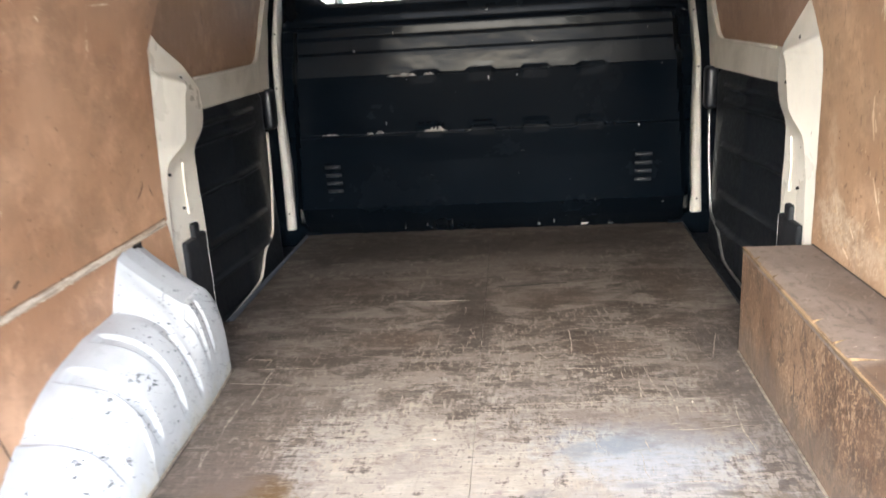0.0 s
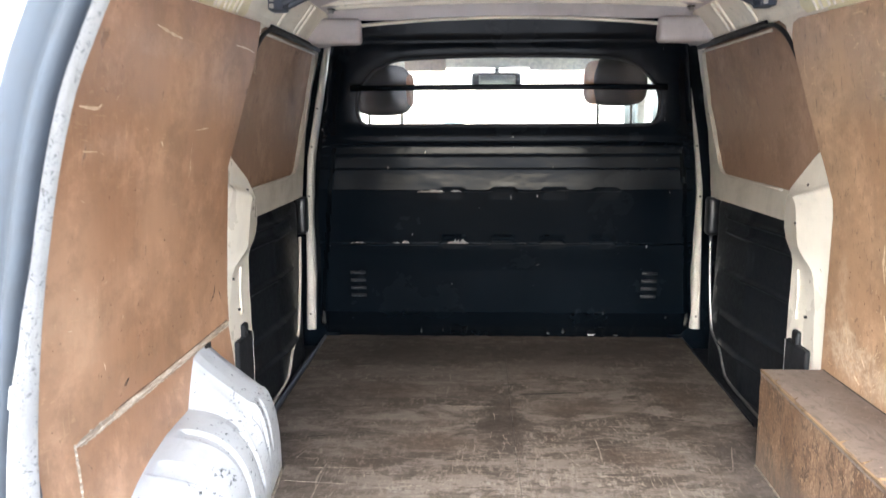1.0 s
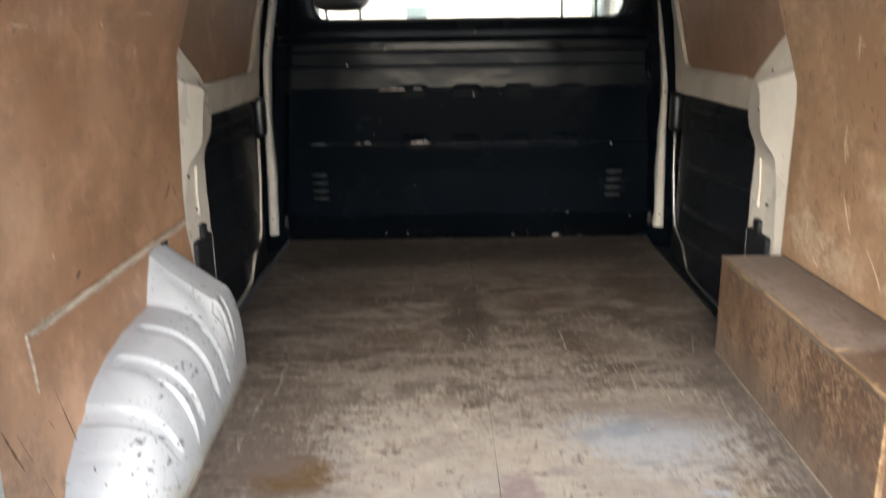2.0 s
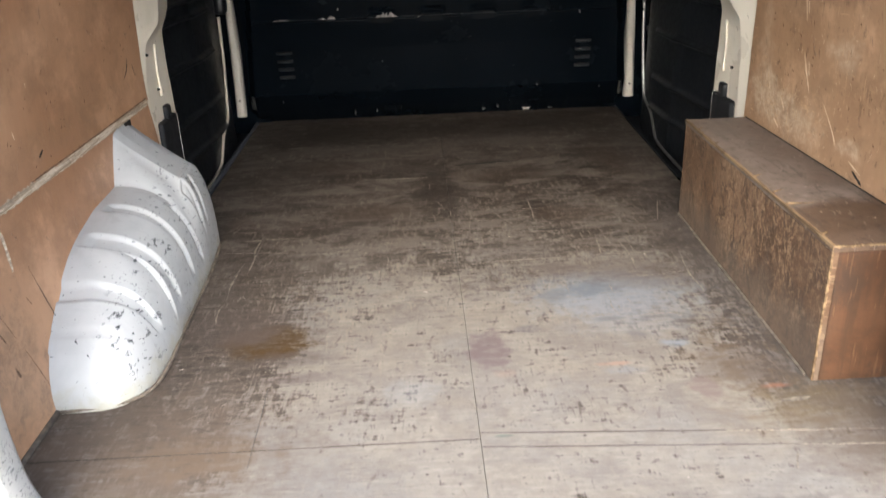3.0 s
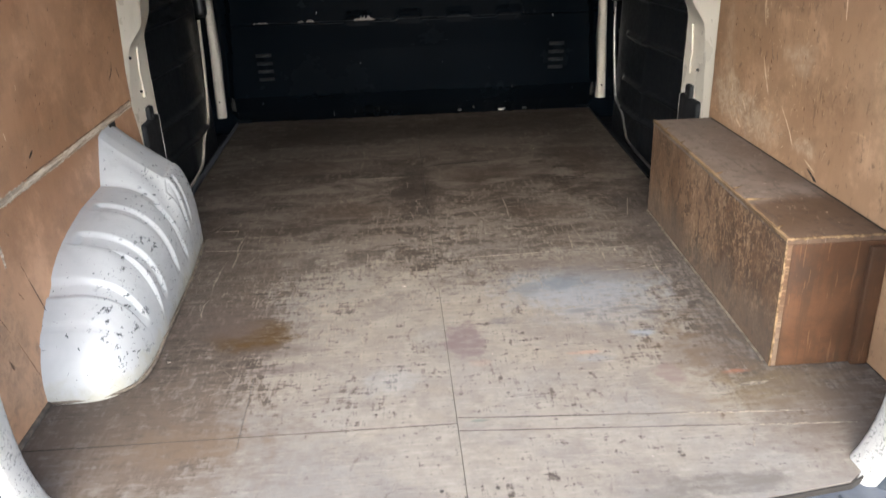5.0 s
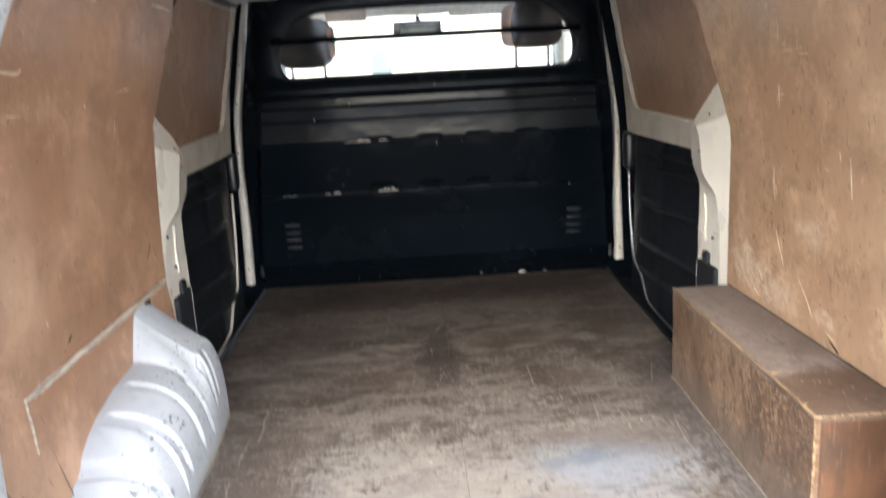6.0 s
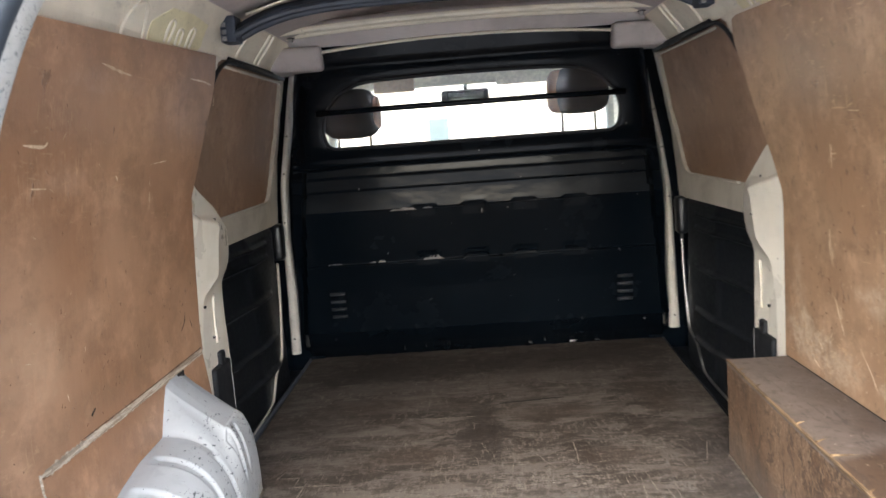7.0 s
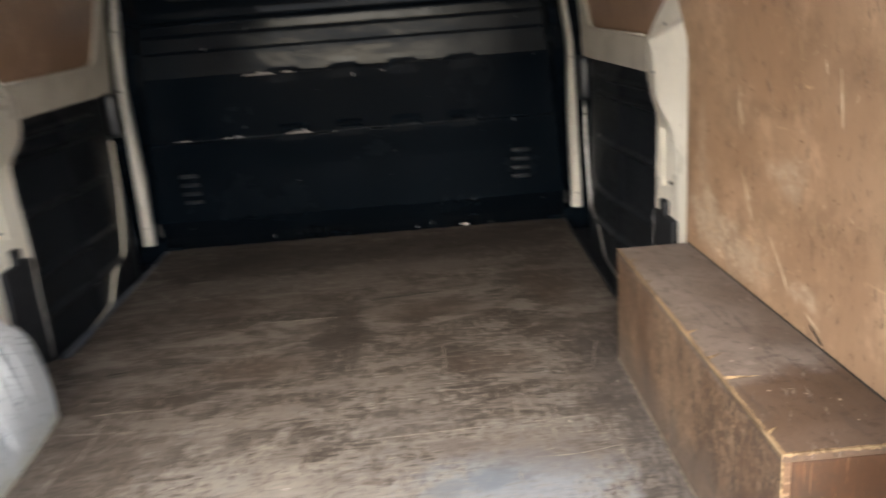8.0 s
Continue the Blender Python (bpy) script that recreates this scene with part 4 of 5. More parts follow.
def bulk_point(x, z):
    y = bulk_y(z)
    k = (x + .01) / .195
    d = abs(k - round(k)) * .195
    inside = min(max((.054 - d) / .014, 0), 1) if -1 <= round(k) <= 2 else 0
    rise = lambda lo, up: min(max((z - lo) / .03, 0), 1) * min(max((up - z) / .014, 0), 1)
    y = bulk_y(z - inside * (.010 * rise(.600, .670) + .016 * rise(.402, .462)))
    if z < .15 and abs(x) < .56:
        kk = (x + .05) / .115
        y -= .012 * max(0, 1 - abs(kk - round(kk)) * 7) * min(1, (.15 - z) / .09)
    e = edge_x(z)
    if abs(x) > e:
        y += min((abs(x) - e) / .02, 1) * .02 + (abs(x) - e) * .3
    return (x, y, z)


bulkhead = thing("bulkhead", "black painted pressed steel bulkhead with a wide window", "bulkhead", kind="structure")
part("lower_panel", grid_mesh(200, 170, lambda u, v: bulk_point((u - .5) * 2 * cap_x(v * .80), v * .80)), BLACK, bulkhead, "ribbed black lower panel")

half_out = [(0, .884), (.30, .884), (.50, .884), (.535, .890), (.552, .910), (.558, .945), (.554, .985), (.535, 1.03), (.49, 1.078), (.45, 1.100), (.40, 1.118), (.30, 1.126), (.15, 1.130), (0, 1.131)]
ring = [(p[0], p[1]) for p in smooth_path([(x, z, 0) for x, z in half_out], 4)]
ring = ring + [(-x, z) for x, z in ring[-2:0:-1]]


def around(x, z):
    """The frame's outer border in the direction of an outline point."""
    cx, cz = 0, 1.01
    dx, dz = x - cx, (z - cz) * 3.0
    k = 1 / max(abs(dx) / .84, (abs(dz) / (3 * (.246 if dz > 0 else .21))), 1e-6)
    return cx + dx * k, cz + dz / 3 * k


bm, rows = bmesh.new(), []
for x, z in ring:
    ox, oz = around(x, z)
    row = []
    for k in range(13):
        t = k / 12
        px, pz = x + (ox - x) * t, z + (oz - z) * t
        lip = .0012 * math.exp(-((t - .10) / .06) ** 2) - .003 * math.exp(-(t / .035) ** 2)
        dent = .010 * math.exp(-((t - .42) / .10) ** 2) if pz > .95 else 0
        px = min(max(px, -cap_x(pz)), cap_x(pz))
        e = edge_x(pz)
        flange = min(max((abs(px) - e) / .02, 0), 1) * .02 + max(abs(px) - e, 0) * .3
        row.append(bm.verts.new((px, bulk_y(pz) - lip + dent + flange, pz)))
    rows.append(row)
for i in range(len(rows)):
    a, b = rows[i], rows[(i + 1) % len(rows)]
    for k in range(12):
        bm.faces.new((a[k], a[k + 1], b[k + 1], b[k]))
part("window_surround", bm, BLACK, bulkhead, "black steel surround with rounded corners", True)
header = tagged(part("roof_header", grid_mesh(24, 4, lambda u, v: ((u - .5) * 1.30, 2.102 - .012 * math.sin(math.pi * v), 1.248 + v * .14)), BOW, smooth=True), "off-white steel header above the black bulkhead", "header", kind="structure")
# brighter rail paint draws the lip as a lit edge
part("lip", tube([(x, 2.092, 1.262 - .028 * (x / .56) ** 2) for x in np.linspace(-.56, .56, 25)], .007, .006), RAIL, header, "", True)
win = tagged(part("window_1", tube([(x, bulk_y(z) + .004, z) for x, z in ring], .006, .009, 8, True, (0, 1, 0)), RUBBER_BLACK, smooth=True), "wide bulkhead window with rounded corners and a guard bar", "window", kind="structure")
bm = bmesh.new()
bm.faces.new([bm.verts.new((x, bulk_y(z) + .010, z)) for x, z in ring])
bmesh.ops.triangulate(bm, faces=bm.faces[:])
pane = part("pane", bm, GLASS, win)
pane.visible_shadow = False
part("guard_bar", tube([(-.575, 2.128, 1.018), (-.3, 2.124, 1.021), (.3, 2.124, 1.021), (.575, 2.128, 1.018)], .009, .011, 10), BLACK, win, "black guard bar", True)
# louvred vents, four slots each
for s in (-1, 1):
    for i, z in enumerate((.305, .272, .240, .208)):
        x0 = s * (.586 if s < 0 else .574)
        y = bulk_y(z)
        bm = grid_mesh(10, 6, lambda u, v: (x0 + (u - .5) * .062, y - .002 - .010 * math.sin(math.pi * v) ** .6 * (1 - abs(2 * u - 1) ** 4), z - .010 + .013 * v))
        part("vent_louvre", bm, DOOR_BLACK, bulkhead, "", True)
        # paler rim line, a painted highlight on each louvre
        part("vent_rim", tube([(x0 - .028, y - .010, z + .002), (x0 + .022, y - .010, z + .002)], .0015, .0012, 6), VENT_RIM, bulkhead)
# paint rubbed off on the ledge and the foot; ledge patches also paint in caught light
for x0, x1, z0, z1 in ((-.225, -.140, .424, .441), (-.440, -.415, .424, .433), (-.405, -.375, .424, .438), (-.34, -.235, .630, .643), (-.21, -.17, .632, .640), (.19, .27, .634, .641), (-.61, -.54, .424, .430), (.02, .09, .424, .429), (.17, .235, .424, .431)):
    heights = [rng.uniform(.35, 1.0) for _ in range(13)]
    bm = grid_mesh(12, 2, lambda u, v: (x0 + (x1 - x0) * u + .006 * (v - .5) * math.copysign(1, .5 - u), bulk_point(x0 + (x1 - x0) * u, z0 + (z1 - z0) * v)[1] - .0018, z0 + (z1 - z0) * v * heights[round(u * 12)] * min(1, 6 * u + .2, 6 * (1 - u) + .2)))
    part("rubbed_patch", bm, BARE_LIT if x0 < -.1 else VENT_RIM, bulkhead, "rubbed paint, paled where the ledge catches light")
# thin paler lines paint the highlights along the worn ledge edges
for x0, x1, z in ((-.60, -.44, .4245), (-.37, -.23, .4245), (-.13, .02, .4245), (.10, .42, .4245), (-.16, -.05, .632), (.05, .18, .632), (.30, .44, .632)):
    pts = [(x, bulk_point(x, z)[1] - .0015, z + rng.uniform(-.001, .001)) for x in np.linspace(x0, x1, 14)]
    part("worn_lit_edge", tube(pts, .0016, .0013, 5), VENT_RIM, bulkhead, "worn ledge line with its highlight in the colour")
for x, z, w, h in ((.368, .012, .030, .008), (.40, .13, .005, .012), (-.62, .10, .005, .010), (.655, .11, .006, .008), (-.34, .03, .004, .018), (-.15, .05, .003, .024), (-.25, .035, .004, .010), (.19, .02, .014, .008), (.25, .03, .006, .012), (.47, .012, .018, .006), (.55, .415, .004, .010), (.12, .615, .004, .006), (.02, .61, .003, .014), (.74, .70, .004, .004), (.62, .63, .004, .004), (-.70, .87, .004, .008), (-.45, .725, .006, .008)):
    bm = grid_mesh(3, 3, lambda u, v: (x + (u - .5) * w + rng.uniform(-.2, .2) * w, bulk_point(x, z)[1] - .002 - (0 if z > .06 else .006), z + (v - .5) * h))
    part("paint_chip", bm, BARE_LIT if w > .02 or z > .3 else VENT_RIM, bulkhead)

# white pillar strips at the bulkhead's sides
for s, side in ((-1, "left"), (1, "right")):
    if s < 0:
        outer = [(.030, .829), (.281, .818), (.521, .810), (.753, .793), (.934, .757), (1.11, .723), (1.20, .702)]
        inner = [(.030, .790), (.281, .780), (.521, .782), (.753, .765), (.934, .732), (1.11, .699), (1.20, .680)]
    else:
        outer = [(.045, .817), (.41, .799), (.641, .788), (.852, .753), (1.018, .718), (1.20, .685)]
        inner = [(.045, .775), (.41, .765), (.641, .765), (.852, .733), (1.018, .696), (1.20, .664)]
    fo, fi = lerp_table(outer), lerp_table(inner)
    z0 = outer[0][0]
    py = lerp_table([(0, 2.42), (.5, 2.38), (1.2, 2.32)])

    def strip(u, v, z0=z0, fo=fo, fi=fi, s=s):
        z = z0 + (1.20 - z0) * v
        x = fi(z) + (fo(z) - fi(z)) * u
        return (s * x, py(z) + .012 * (2 * abs(u - .5)) ** 4, z)
    bm = grid_mesh(6, 30, strip)
    out = bmesh.ops.extrude_face_region(bm, geom=bm.faces[:])
    for v in out["geom"]:
        if isinstance(v, bmesh.types.BMVert):
            v.co.y += .03
    pil = tagged(part("front_pillar_" + side, bm, STRIP), "white painted steel pillar strip beside the black bulkhead", "pillar", kind="structure")
    for z in (.10, .60, .80, .95):
        part("rivet", disc(s * (fi(z) + fo(z)) / 2, py(z) - .003, z, .004, .004, 8, "y"), GRIME, pil)
    part("backing", block(min(s * .69, s * .90), max(s * .69, s * .90), 2.44, 2.50, -.06, 1.30), BLACK, pil, "black steel behind the strip")

# ---- sliding doors ----
for s, side in ((-1, "left"), (1, "right")):
    door = thing("sliding_door", "closed sliding side door, black trim below, plywood over its window", "door", "sliding doors")

    def trim(u, v, s=s):
        y, z = 1.32 + 1.02 * u, -.05 + .665 * v
        r = sum(2.0 * math.exp(-((z - zz) / .0075) ** 2) for zz in (.08, .19, .355, .50, .551))
        fade = min(max((u - .08) / .05, 0), 1) * min(max((.80 - u) / .05, 0), 1)
        x = door_x(z) - .010 * r * fade + .03 * max(0, (u - .90) / .1) + .02 * max(0, (v - .94) / .06) + .040 * min(max((.55 - u) / .50, 0), 1) ** .6
        return (s * x, y, z)
    part("lower_trim", grid_mesh(60, 200, trim), DOOR_BLACK, door, "black ribbed lower trim", True)
    part("skin", block(min(s * .86, s * .90), max(s * .86, s * .90), 1.25, 2.50, -.45, 1.18), BLACK, door)
    # painted frame round the window
    part("window_frame", side_plate([(1.60 if s < 0 else 1.52, .600), (2.335, .600), (2.375, .75), (2.38, .95), (2.33, 1.10), (2.28, 1.19), (2.21, 1.19), (2.262, 1.10), (2.312, .95), (2.27, .80), (2.225, .725), (2.18, .700), (1.58 if s < 0 else 1.50, .692)], s, door_x, -.006, .02, 18, .004), CREAM, door, "off-white painted frame")
    bend = [(1.352, .93), (1.392, 1.02), (1.415, 1.075), (1.445, 1.122), (1.492, 1.152), (1.56, 1.164), (1.80, 1.166), (2.24, 1.163)]
    part("glazing_seal", tube(smooth_path([(s * (door_x(z) - .016), y + (0 if s < 0 else -.035), z) for y, z in bend], 5), .007, .006, 8), RUBBER_BLACK, door, "dark rubber round the window", True)
    part("top_seal", tube([(s * (door_x(1.168) - .012), y, 1.170) for y in (1.55, 1.8, 2.0, 2.245)], .010, .012, 8), RUBBER_BLACK, door, "dark rubber over the window", True)
    part("top_lip", tube([(s * (door_x(1.150) - .010), y, 1.150) for y in (1.52, 1.8, 2.0, 2.235)], .004, .005, 6), CREAM, door, "", True)
    part("inner_lip", tube(smooth_path([(s * (door_x(z) - .010), y, z) for y, z in ((1.60, .692), (2.0, .697), (2.17, .702), (2.22, .728), (2.265, .80), (2.305, .95), (2.258, 1.10), (2.225, 1.145))], 5), .005, .005, 6), CREAM, door, "", True)
    part("window_panel", side_plate([(1.25, .67), (2.20, .68), (2.27, .78), (2.32, .95), (2.27, 1.12), (2.22, 1.175), (1.45, 1.185), (1.25, 1.15)], s, door_x, .002, .006, 16), PLY_DOOR, door, "brown plywood over the window")
    part("screw", disc(s * .782, 2.325, .932, .006, .004 * -s, 10, "x"), STEEL, door)
    part("screw_plate", disc(s * .786, 2.325, .932, .013, .003 * -s, 12, "x"), RUBBER_BLACK, door)
    part("handle_bump", block(min(s * .785, s * .83), max(s * .785, s * .83), 2.27, 2.335, .455, .605, .02, 3), DOOR_BLACK, door, "rounded black end cap", True)
    y1 = 2.219 if s < 0 else 2.281
    lip = [(s * .800, y1, .455), (s * .800, y1 - .015, .30), (s * .800, y1 - .06, .125), (s * .798, y1 - .10, .085), (s * .797, y1 - .19, .055), (s * .796, y1 - .25, .0), (s * .795, y1 - .31, -.028), (s * .794, y1 - .55, -.040), (s * .793, y1 - .80, -.042)]
    part("seal_lip", tube(smooth_path(lip, 6), .0055, .0055, 6), CREAM if s < 0 else STEEL, door, "pale painted edge of the door", True)

# ---- rear pillars behind the doors ----
for s, side in ((-1, "left"), (1, "right")):
    post = thing("rear_pillar_" + side, "white pressed steel pillar between lining and sliding door", "pillar", kind="structure")
    if s < 0:
        top = [(1.60, 1.192), (1.53, 1.182), (1.475, 1.155), (1.437, 1.11), (1.415, 1.06), (1.36, .95), (1.29, .835)]
        rim = lerp_table([(.02, 1.55), (.26, 1.555), (.34, 1.552), (.447, 1.542), (.49, 1.538), (.505, 1.545), (.52, 1.567), (.535, 1.594), (.555, 1.620), (.58, 1.630), (.61, 1.630), (.665, 1.612), (.69, 1.575), (.735, 1.505), (.77, 1.421), (.80, 1.350), (.835, 1.292)])
        fold = lerp_table([(.0, 1.26), (.22, 1.265), (.30, 1.276), (.37, 1.283), (.49, 1.278), (.506, 1.29), (.516, 1.32), (.54, 1.388), (.56, 1.40), (.66, 1.408), (.68, 1.42), (.70, 1.40), (.72, 1.36), (.75, 1.30), (.80, 1.27), (.835, 1.25)])
    else:
        top = [(1.55, 1.192), (1.48, 1.178), (1.43, 1.15), (1.398, 1.105), (1.385, 1.06), (1.345, .984), (1.273, .815)]
        rim = lerp_table([(.02, 1.50), (.267, 1.505), (.37, 1.505), (.475, 1.489), (.495, 1.487), (.515, 1.497), (.535, 1.522), (.551, 1.54), (.583, 1.555), (.62, 1.553), (.669, 1.54), (.705, 1.504), (.759, 1.41), (.80, 1.336), (.815, 1.30)])
        fold = lerp_table([(0, 1.26), (.25, 1.266), (.357, 1.276), (.49, 1.269), (.506, 1.273), (.52, 1.292), (.536, 1.322), (.555, 1.35), (.576, 1.36), (.67, 1.362), (.69, 1.38), (.71, 1.34), (.75, 1.25), (.815, 1.21)])
    zt = top[-1][1]
    bulge = lerp_table([(0, .008), (.40, .005), (.48, -.003), (.54, -.012), (.692, -.016), (.702, -.010), (.722, .014), (.74, .018), (.835, .017)])

    def face(u, v, s=s, rim=rim, fold=fold, zt=zt):
        z = .02 + (zt - .02) * v
        yf, yr, b = fold(z), rim(z), bulge(z - .055 * max(0, 1 - u / .5))
        if u < .5:
            t = u / .5
            return (s * (wall_x(z) + .016 + (b - .016) * t), 1.13 + (yf - 1.13) * t, z)
        t = min((u - .5) / .46, 1)
        k = min(1, t * 5) if z < .46 else t * (1 - max(0, (.52 - z) / .06)) + min(1, t * 5) * max(0, min(1, (.52 - z) / .06))
        return (s * (wall_x(z) + b + (.026 - b) * k + (.05 if u > .97 else 0)), yf + (yr - yf) * t, z)
    part("jamb", grid_mesh(50, 120, face), WHITE, post)
    part("upper_jamb", side_plate([(1.16, zt - .02), (1.16, 1.19)] + top + [(top[-1][0] - .03, zt - .02)], s, wall_x, .016, .05, 16, .006), WHITE, post)
    for py_, pz_ in ((1.36, .725), (1.37, .62), (1.35, .36)) if s > 0 else ((1.43, .705), (1.30, .47), (1.40, .36)):
        yf, yr, b = fold(pz_), rim(pz_), bulge(pz_)
        x = wall_x(pz_) + (b + (.026 - b) * (py_ - yf) / (yr - yf) if py_ > yf else .016 + (b - .016) * (py_ - 1.13) / (yf - 1.13))
        part("hole", disc(s * (x - .002), py_, pz_, .004, .006 * s, 10, "x"), GRIME, post)
    ub = 1.44 if s < 0 else 1.434
    part("pressed_bead", tube([(s * (wall_x(z) + .022), ub, z) for z in (.335, .35, .40, .46, .478)], .0042, .0035, 6), WHITE, post, "", True)
    ly = 1.458 if s < 0 else 1.418
    latch = thing("door_latch", "black plastic door latch cover on the white pillar", "latch", "door latches", at=(s * .808, ly, .268))
    part("cap", block(-.010, .010, -.020, .022, -.020, .036, .009, 3), RUBBER_BLACK, latch, "", True)
    part("cover", block(-.011, .011, -.086, .062, -.30, .0, .010, 3), RUBBER_BLACK, latch, "", True)
    part("slot", block(-.0115, .0115, -.006, .008, .004, .018, .004), DARK_METAL, latch)
    part("cover_edge", tube([(-s * .010, .060, -.28), (-s * .010, .060, -.004)], .0018), STEEL, latch)

# ---- plywood lining ----
left_big = [(.02, .001), (.398, .001), (.398, .36), (1.25, .362), (1.245, .5), (1.24, .66), (1.238, .78), (1.262, .823), (1.30, .89), (1.39, 1.045), (1.404, 1.108), (1.40, 1.169), (.51, 1.139), (.02, 1.125)]
lining_l = tagged(part("plywood_panel", side_plate(left_big, -1, left_x, 0, .010, 24, .0015), PLY), "large brown plywood lining panel, scuffed, with a splintered lower edge", "lining panel", "lining panels")
patch = tagged(part("plywood_panel", side_plate([(.403, .001), (1.25, .001), (1.25, .356), (.403, .352)], -1, left_x, .003, .010, 10, .0015), PLY), "lower brown plywood lining patch behind the wheel arch", "lining panel", "lining panels")
right_big = [(.02, .001), (1.2, .001), (1.2, .267), (1.197, .435), (1.185, .52), (1.176, .60), (1.166, .66), (1.167, .702), (1.207, .769), (1.26, .868), (1.315, .984), (1.350, 1.08), (1.352, 1.12), (1.335, 1.150), (1.30, 1.156), (.44, 1.135), (.02, 1.125)]
lining_r = tagged(part("plywood_panel", side_plate(right_big, 1, wall_x, 0, .010, 24, .0015), PLY_RUBBED), "large brown plywood lining panel, rubbed and scratched above the box", "lining panel", "lining panels")


def ragged(points, s, w, n, material, parent, name="splintered_edge", proud=.003):
    """A pale, splintered strip along a side panel's cut edge."""
    bm, rows = bmesh.new(), []
    pts = [Vector((*p, 0)) for p in points]
    total = sum((b - a).length for a, b in zip(pts, pts[1:]))
    for i in range(n + 1):
        d, k = total * i / n, 0
        while k < len(pts) - 2 and d > (pts[k + 1] - pts[k]).length:
            d -= (pts[k + 1] - pts[k]).length
            k += 1
        t = (pts[k + 1] - pts[k]).normalized()
        c = pts[k] + t * d
        nrm = Vector((-t.y, t.x, 0))
        taper = min(1, (n - i) / 10 + .25)
        a, b = c + nrm * w * rng.uniform(.38, .60) * taper, c - nrm * w * rng.uniform(.32, .66) * taper
        rows.append([bm.verts.new((s * (lining_x(s)(q.y) - h), q.x, q.y)) for q, h in ((a, 0), (c, proud * rng.uniform(.6, 1.3)), (b, 0))])
    for p, q in zip(rows, rows[1:]):
        bm.faces.new((p[0], p[1], q[1], q[0]))
        bm.faces.new((p[1], p[2], q[2], q[1]))
    return part(name, bm, material, parent, "pale splintered plywood edge" if material is RAW_DIRTY else "dark line painted as the shadow above the splintered edge")


ragged([(1.235, .361), (.80, .358), (.40, .360)], -1, .017, 170, RAW_DIRTY, lining_l)
# thin dark strip drawn as the shadow line over the splintered edge
ragged([(1.235, .3705), (.80, .3675), (.55, .3685)], -1, .004, 120, KNOCK_SHADE, lining_l, "dirty_line", .0012)
ragged([(.400, .366), (.398, .30), (.392, .262)], -1, .007, 26, RAW_DIRTY, lining_l)
ragged([(.945, .300), (.915, .245)], -1, .004, 20, RAW_DIRTY, patch)


def scratch(s, pts, w, material, parent):
    """A scratch or graze on a side panel."""
    pts = smooth_path([(y, z, 0) for y, z in pts], 5)
    bm, rows = bmesh.new(), []
    for i, p in enumerate(pts):
        t = (pts[min(i + 1, len(pts) - 1)] - pts[max(i - 1, 0)]).normalized()
        k = w * rng.uniform(.35, 1.0) * math.sin(math.pi * (i + .5) / len(pts)) ** .5 / 2
        nrm = Vector((-t.y, t.x, 0)) * k
        rows.append([bm.verts.new((s * (lining_x(s)(q.y) - .0008), q.x, q.y)) for q in (p + nrm, p - nrm)])
    for p, q in zip(rows, rows[1:]):
        bm.faces.new((p[0], p[1], q[1], q[0]))
    return part("scratch", bm, material, parent)


for pts, w in (([(.90, .475), (.885, .44), (.862, .395)], .010), ([(.875, .46), (.87, .43)], .006), ([(.79, .385), (.74, .34), (.72, .315)], .006), ([(.905, .63), (.91, .585), (.903, .545)], .009), ([(.914, .60), (.908, .565)], .007), ([(.90, .585), (.896, .56)], .006),
               ([(.868, .815), (.872, .765)], .009), ([(.845, .797), (.90, .788)], .006), ([(.862, .815), (.885, .775)], .005), ([(.852, .80), (.858, .782)], .007), ([(.76, .885), (.72, .883)], .004), ([(.57, .68), (.566, .60)], .005), ([(.61, .69), (.606, .67)], .005), ([(1.02, .30), (.99, .285)], .006), ([(1.08, .40), (1.06, .36)], .008), ([(1.0, .36), (.97, .33)], .005), ([(.66, .30), (.61, .285)], .004)):
    scratch(1, pts, w * 1.1, PALE, lining_r)
scratch(1, [(.64, .285), (.60, .268)], .010, GRIME, lining_r)
for pts, w in (([(.70, 1.083), (.78, 1.074), (.84, 1.070)], .008), ([(1.20, 1.090), (1.30, 1.090), (1.37, 1.085)], .007), ([(1.398, 1.06), (1.400, 1.03)], .006), ([(.42, .925), (.48, .922), (.50, .93)], .008), ([(.97, .88), (1.05, .885)], .004), ([(.95, .815), (.953, .79)], .006), ([(.948, .84), (.95, .83)], .004), ([(.44, .852), (.49, .85)], .005), ([(.77, .86), (.78, .85)], .008), ([(.52, .47), (.525, .455)], .004), ([(.60, .54), (.60, .53)], .004)):
    scratch(-1, pts, w, PALE, lining_l)
for pts, w in (([(1.10, .445), (1.13, .465), (1.14, .49)], .007), ([(1.17, .47), (1.185, .44)], .005), ([(.60, .40), (.62, .41)], .008), ([(.44, .25), (.47, .10), (.45, .03)], .004)):
    scratch(-1, pts, w, GRIME, lining_l)
for pts, w in (([(.34, .14), (.352, .10), (.372, .03)], .004), ([(.305, .235), (.318, .20), (.33, .165)], .0035), ([(.27, .26), (.285, .215), (.30, .175)], .012), ([(.295, .13), (.30, .11)], .012), ([(.40, .21), (.41, .19)], .006)):
    scratch(-1, pts, w * .65, KNOCK_SHADE, lining_l)



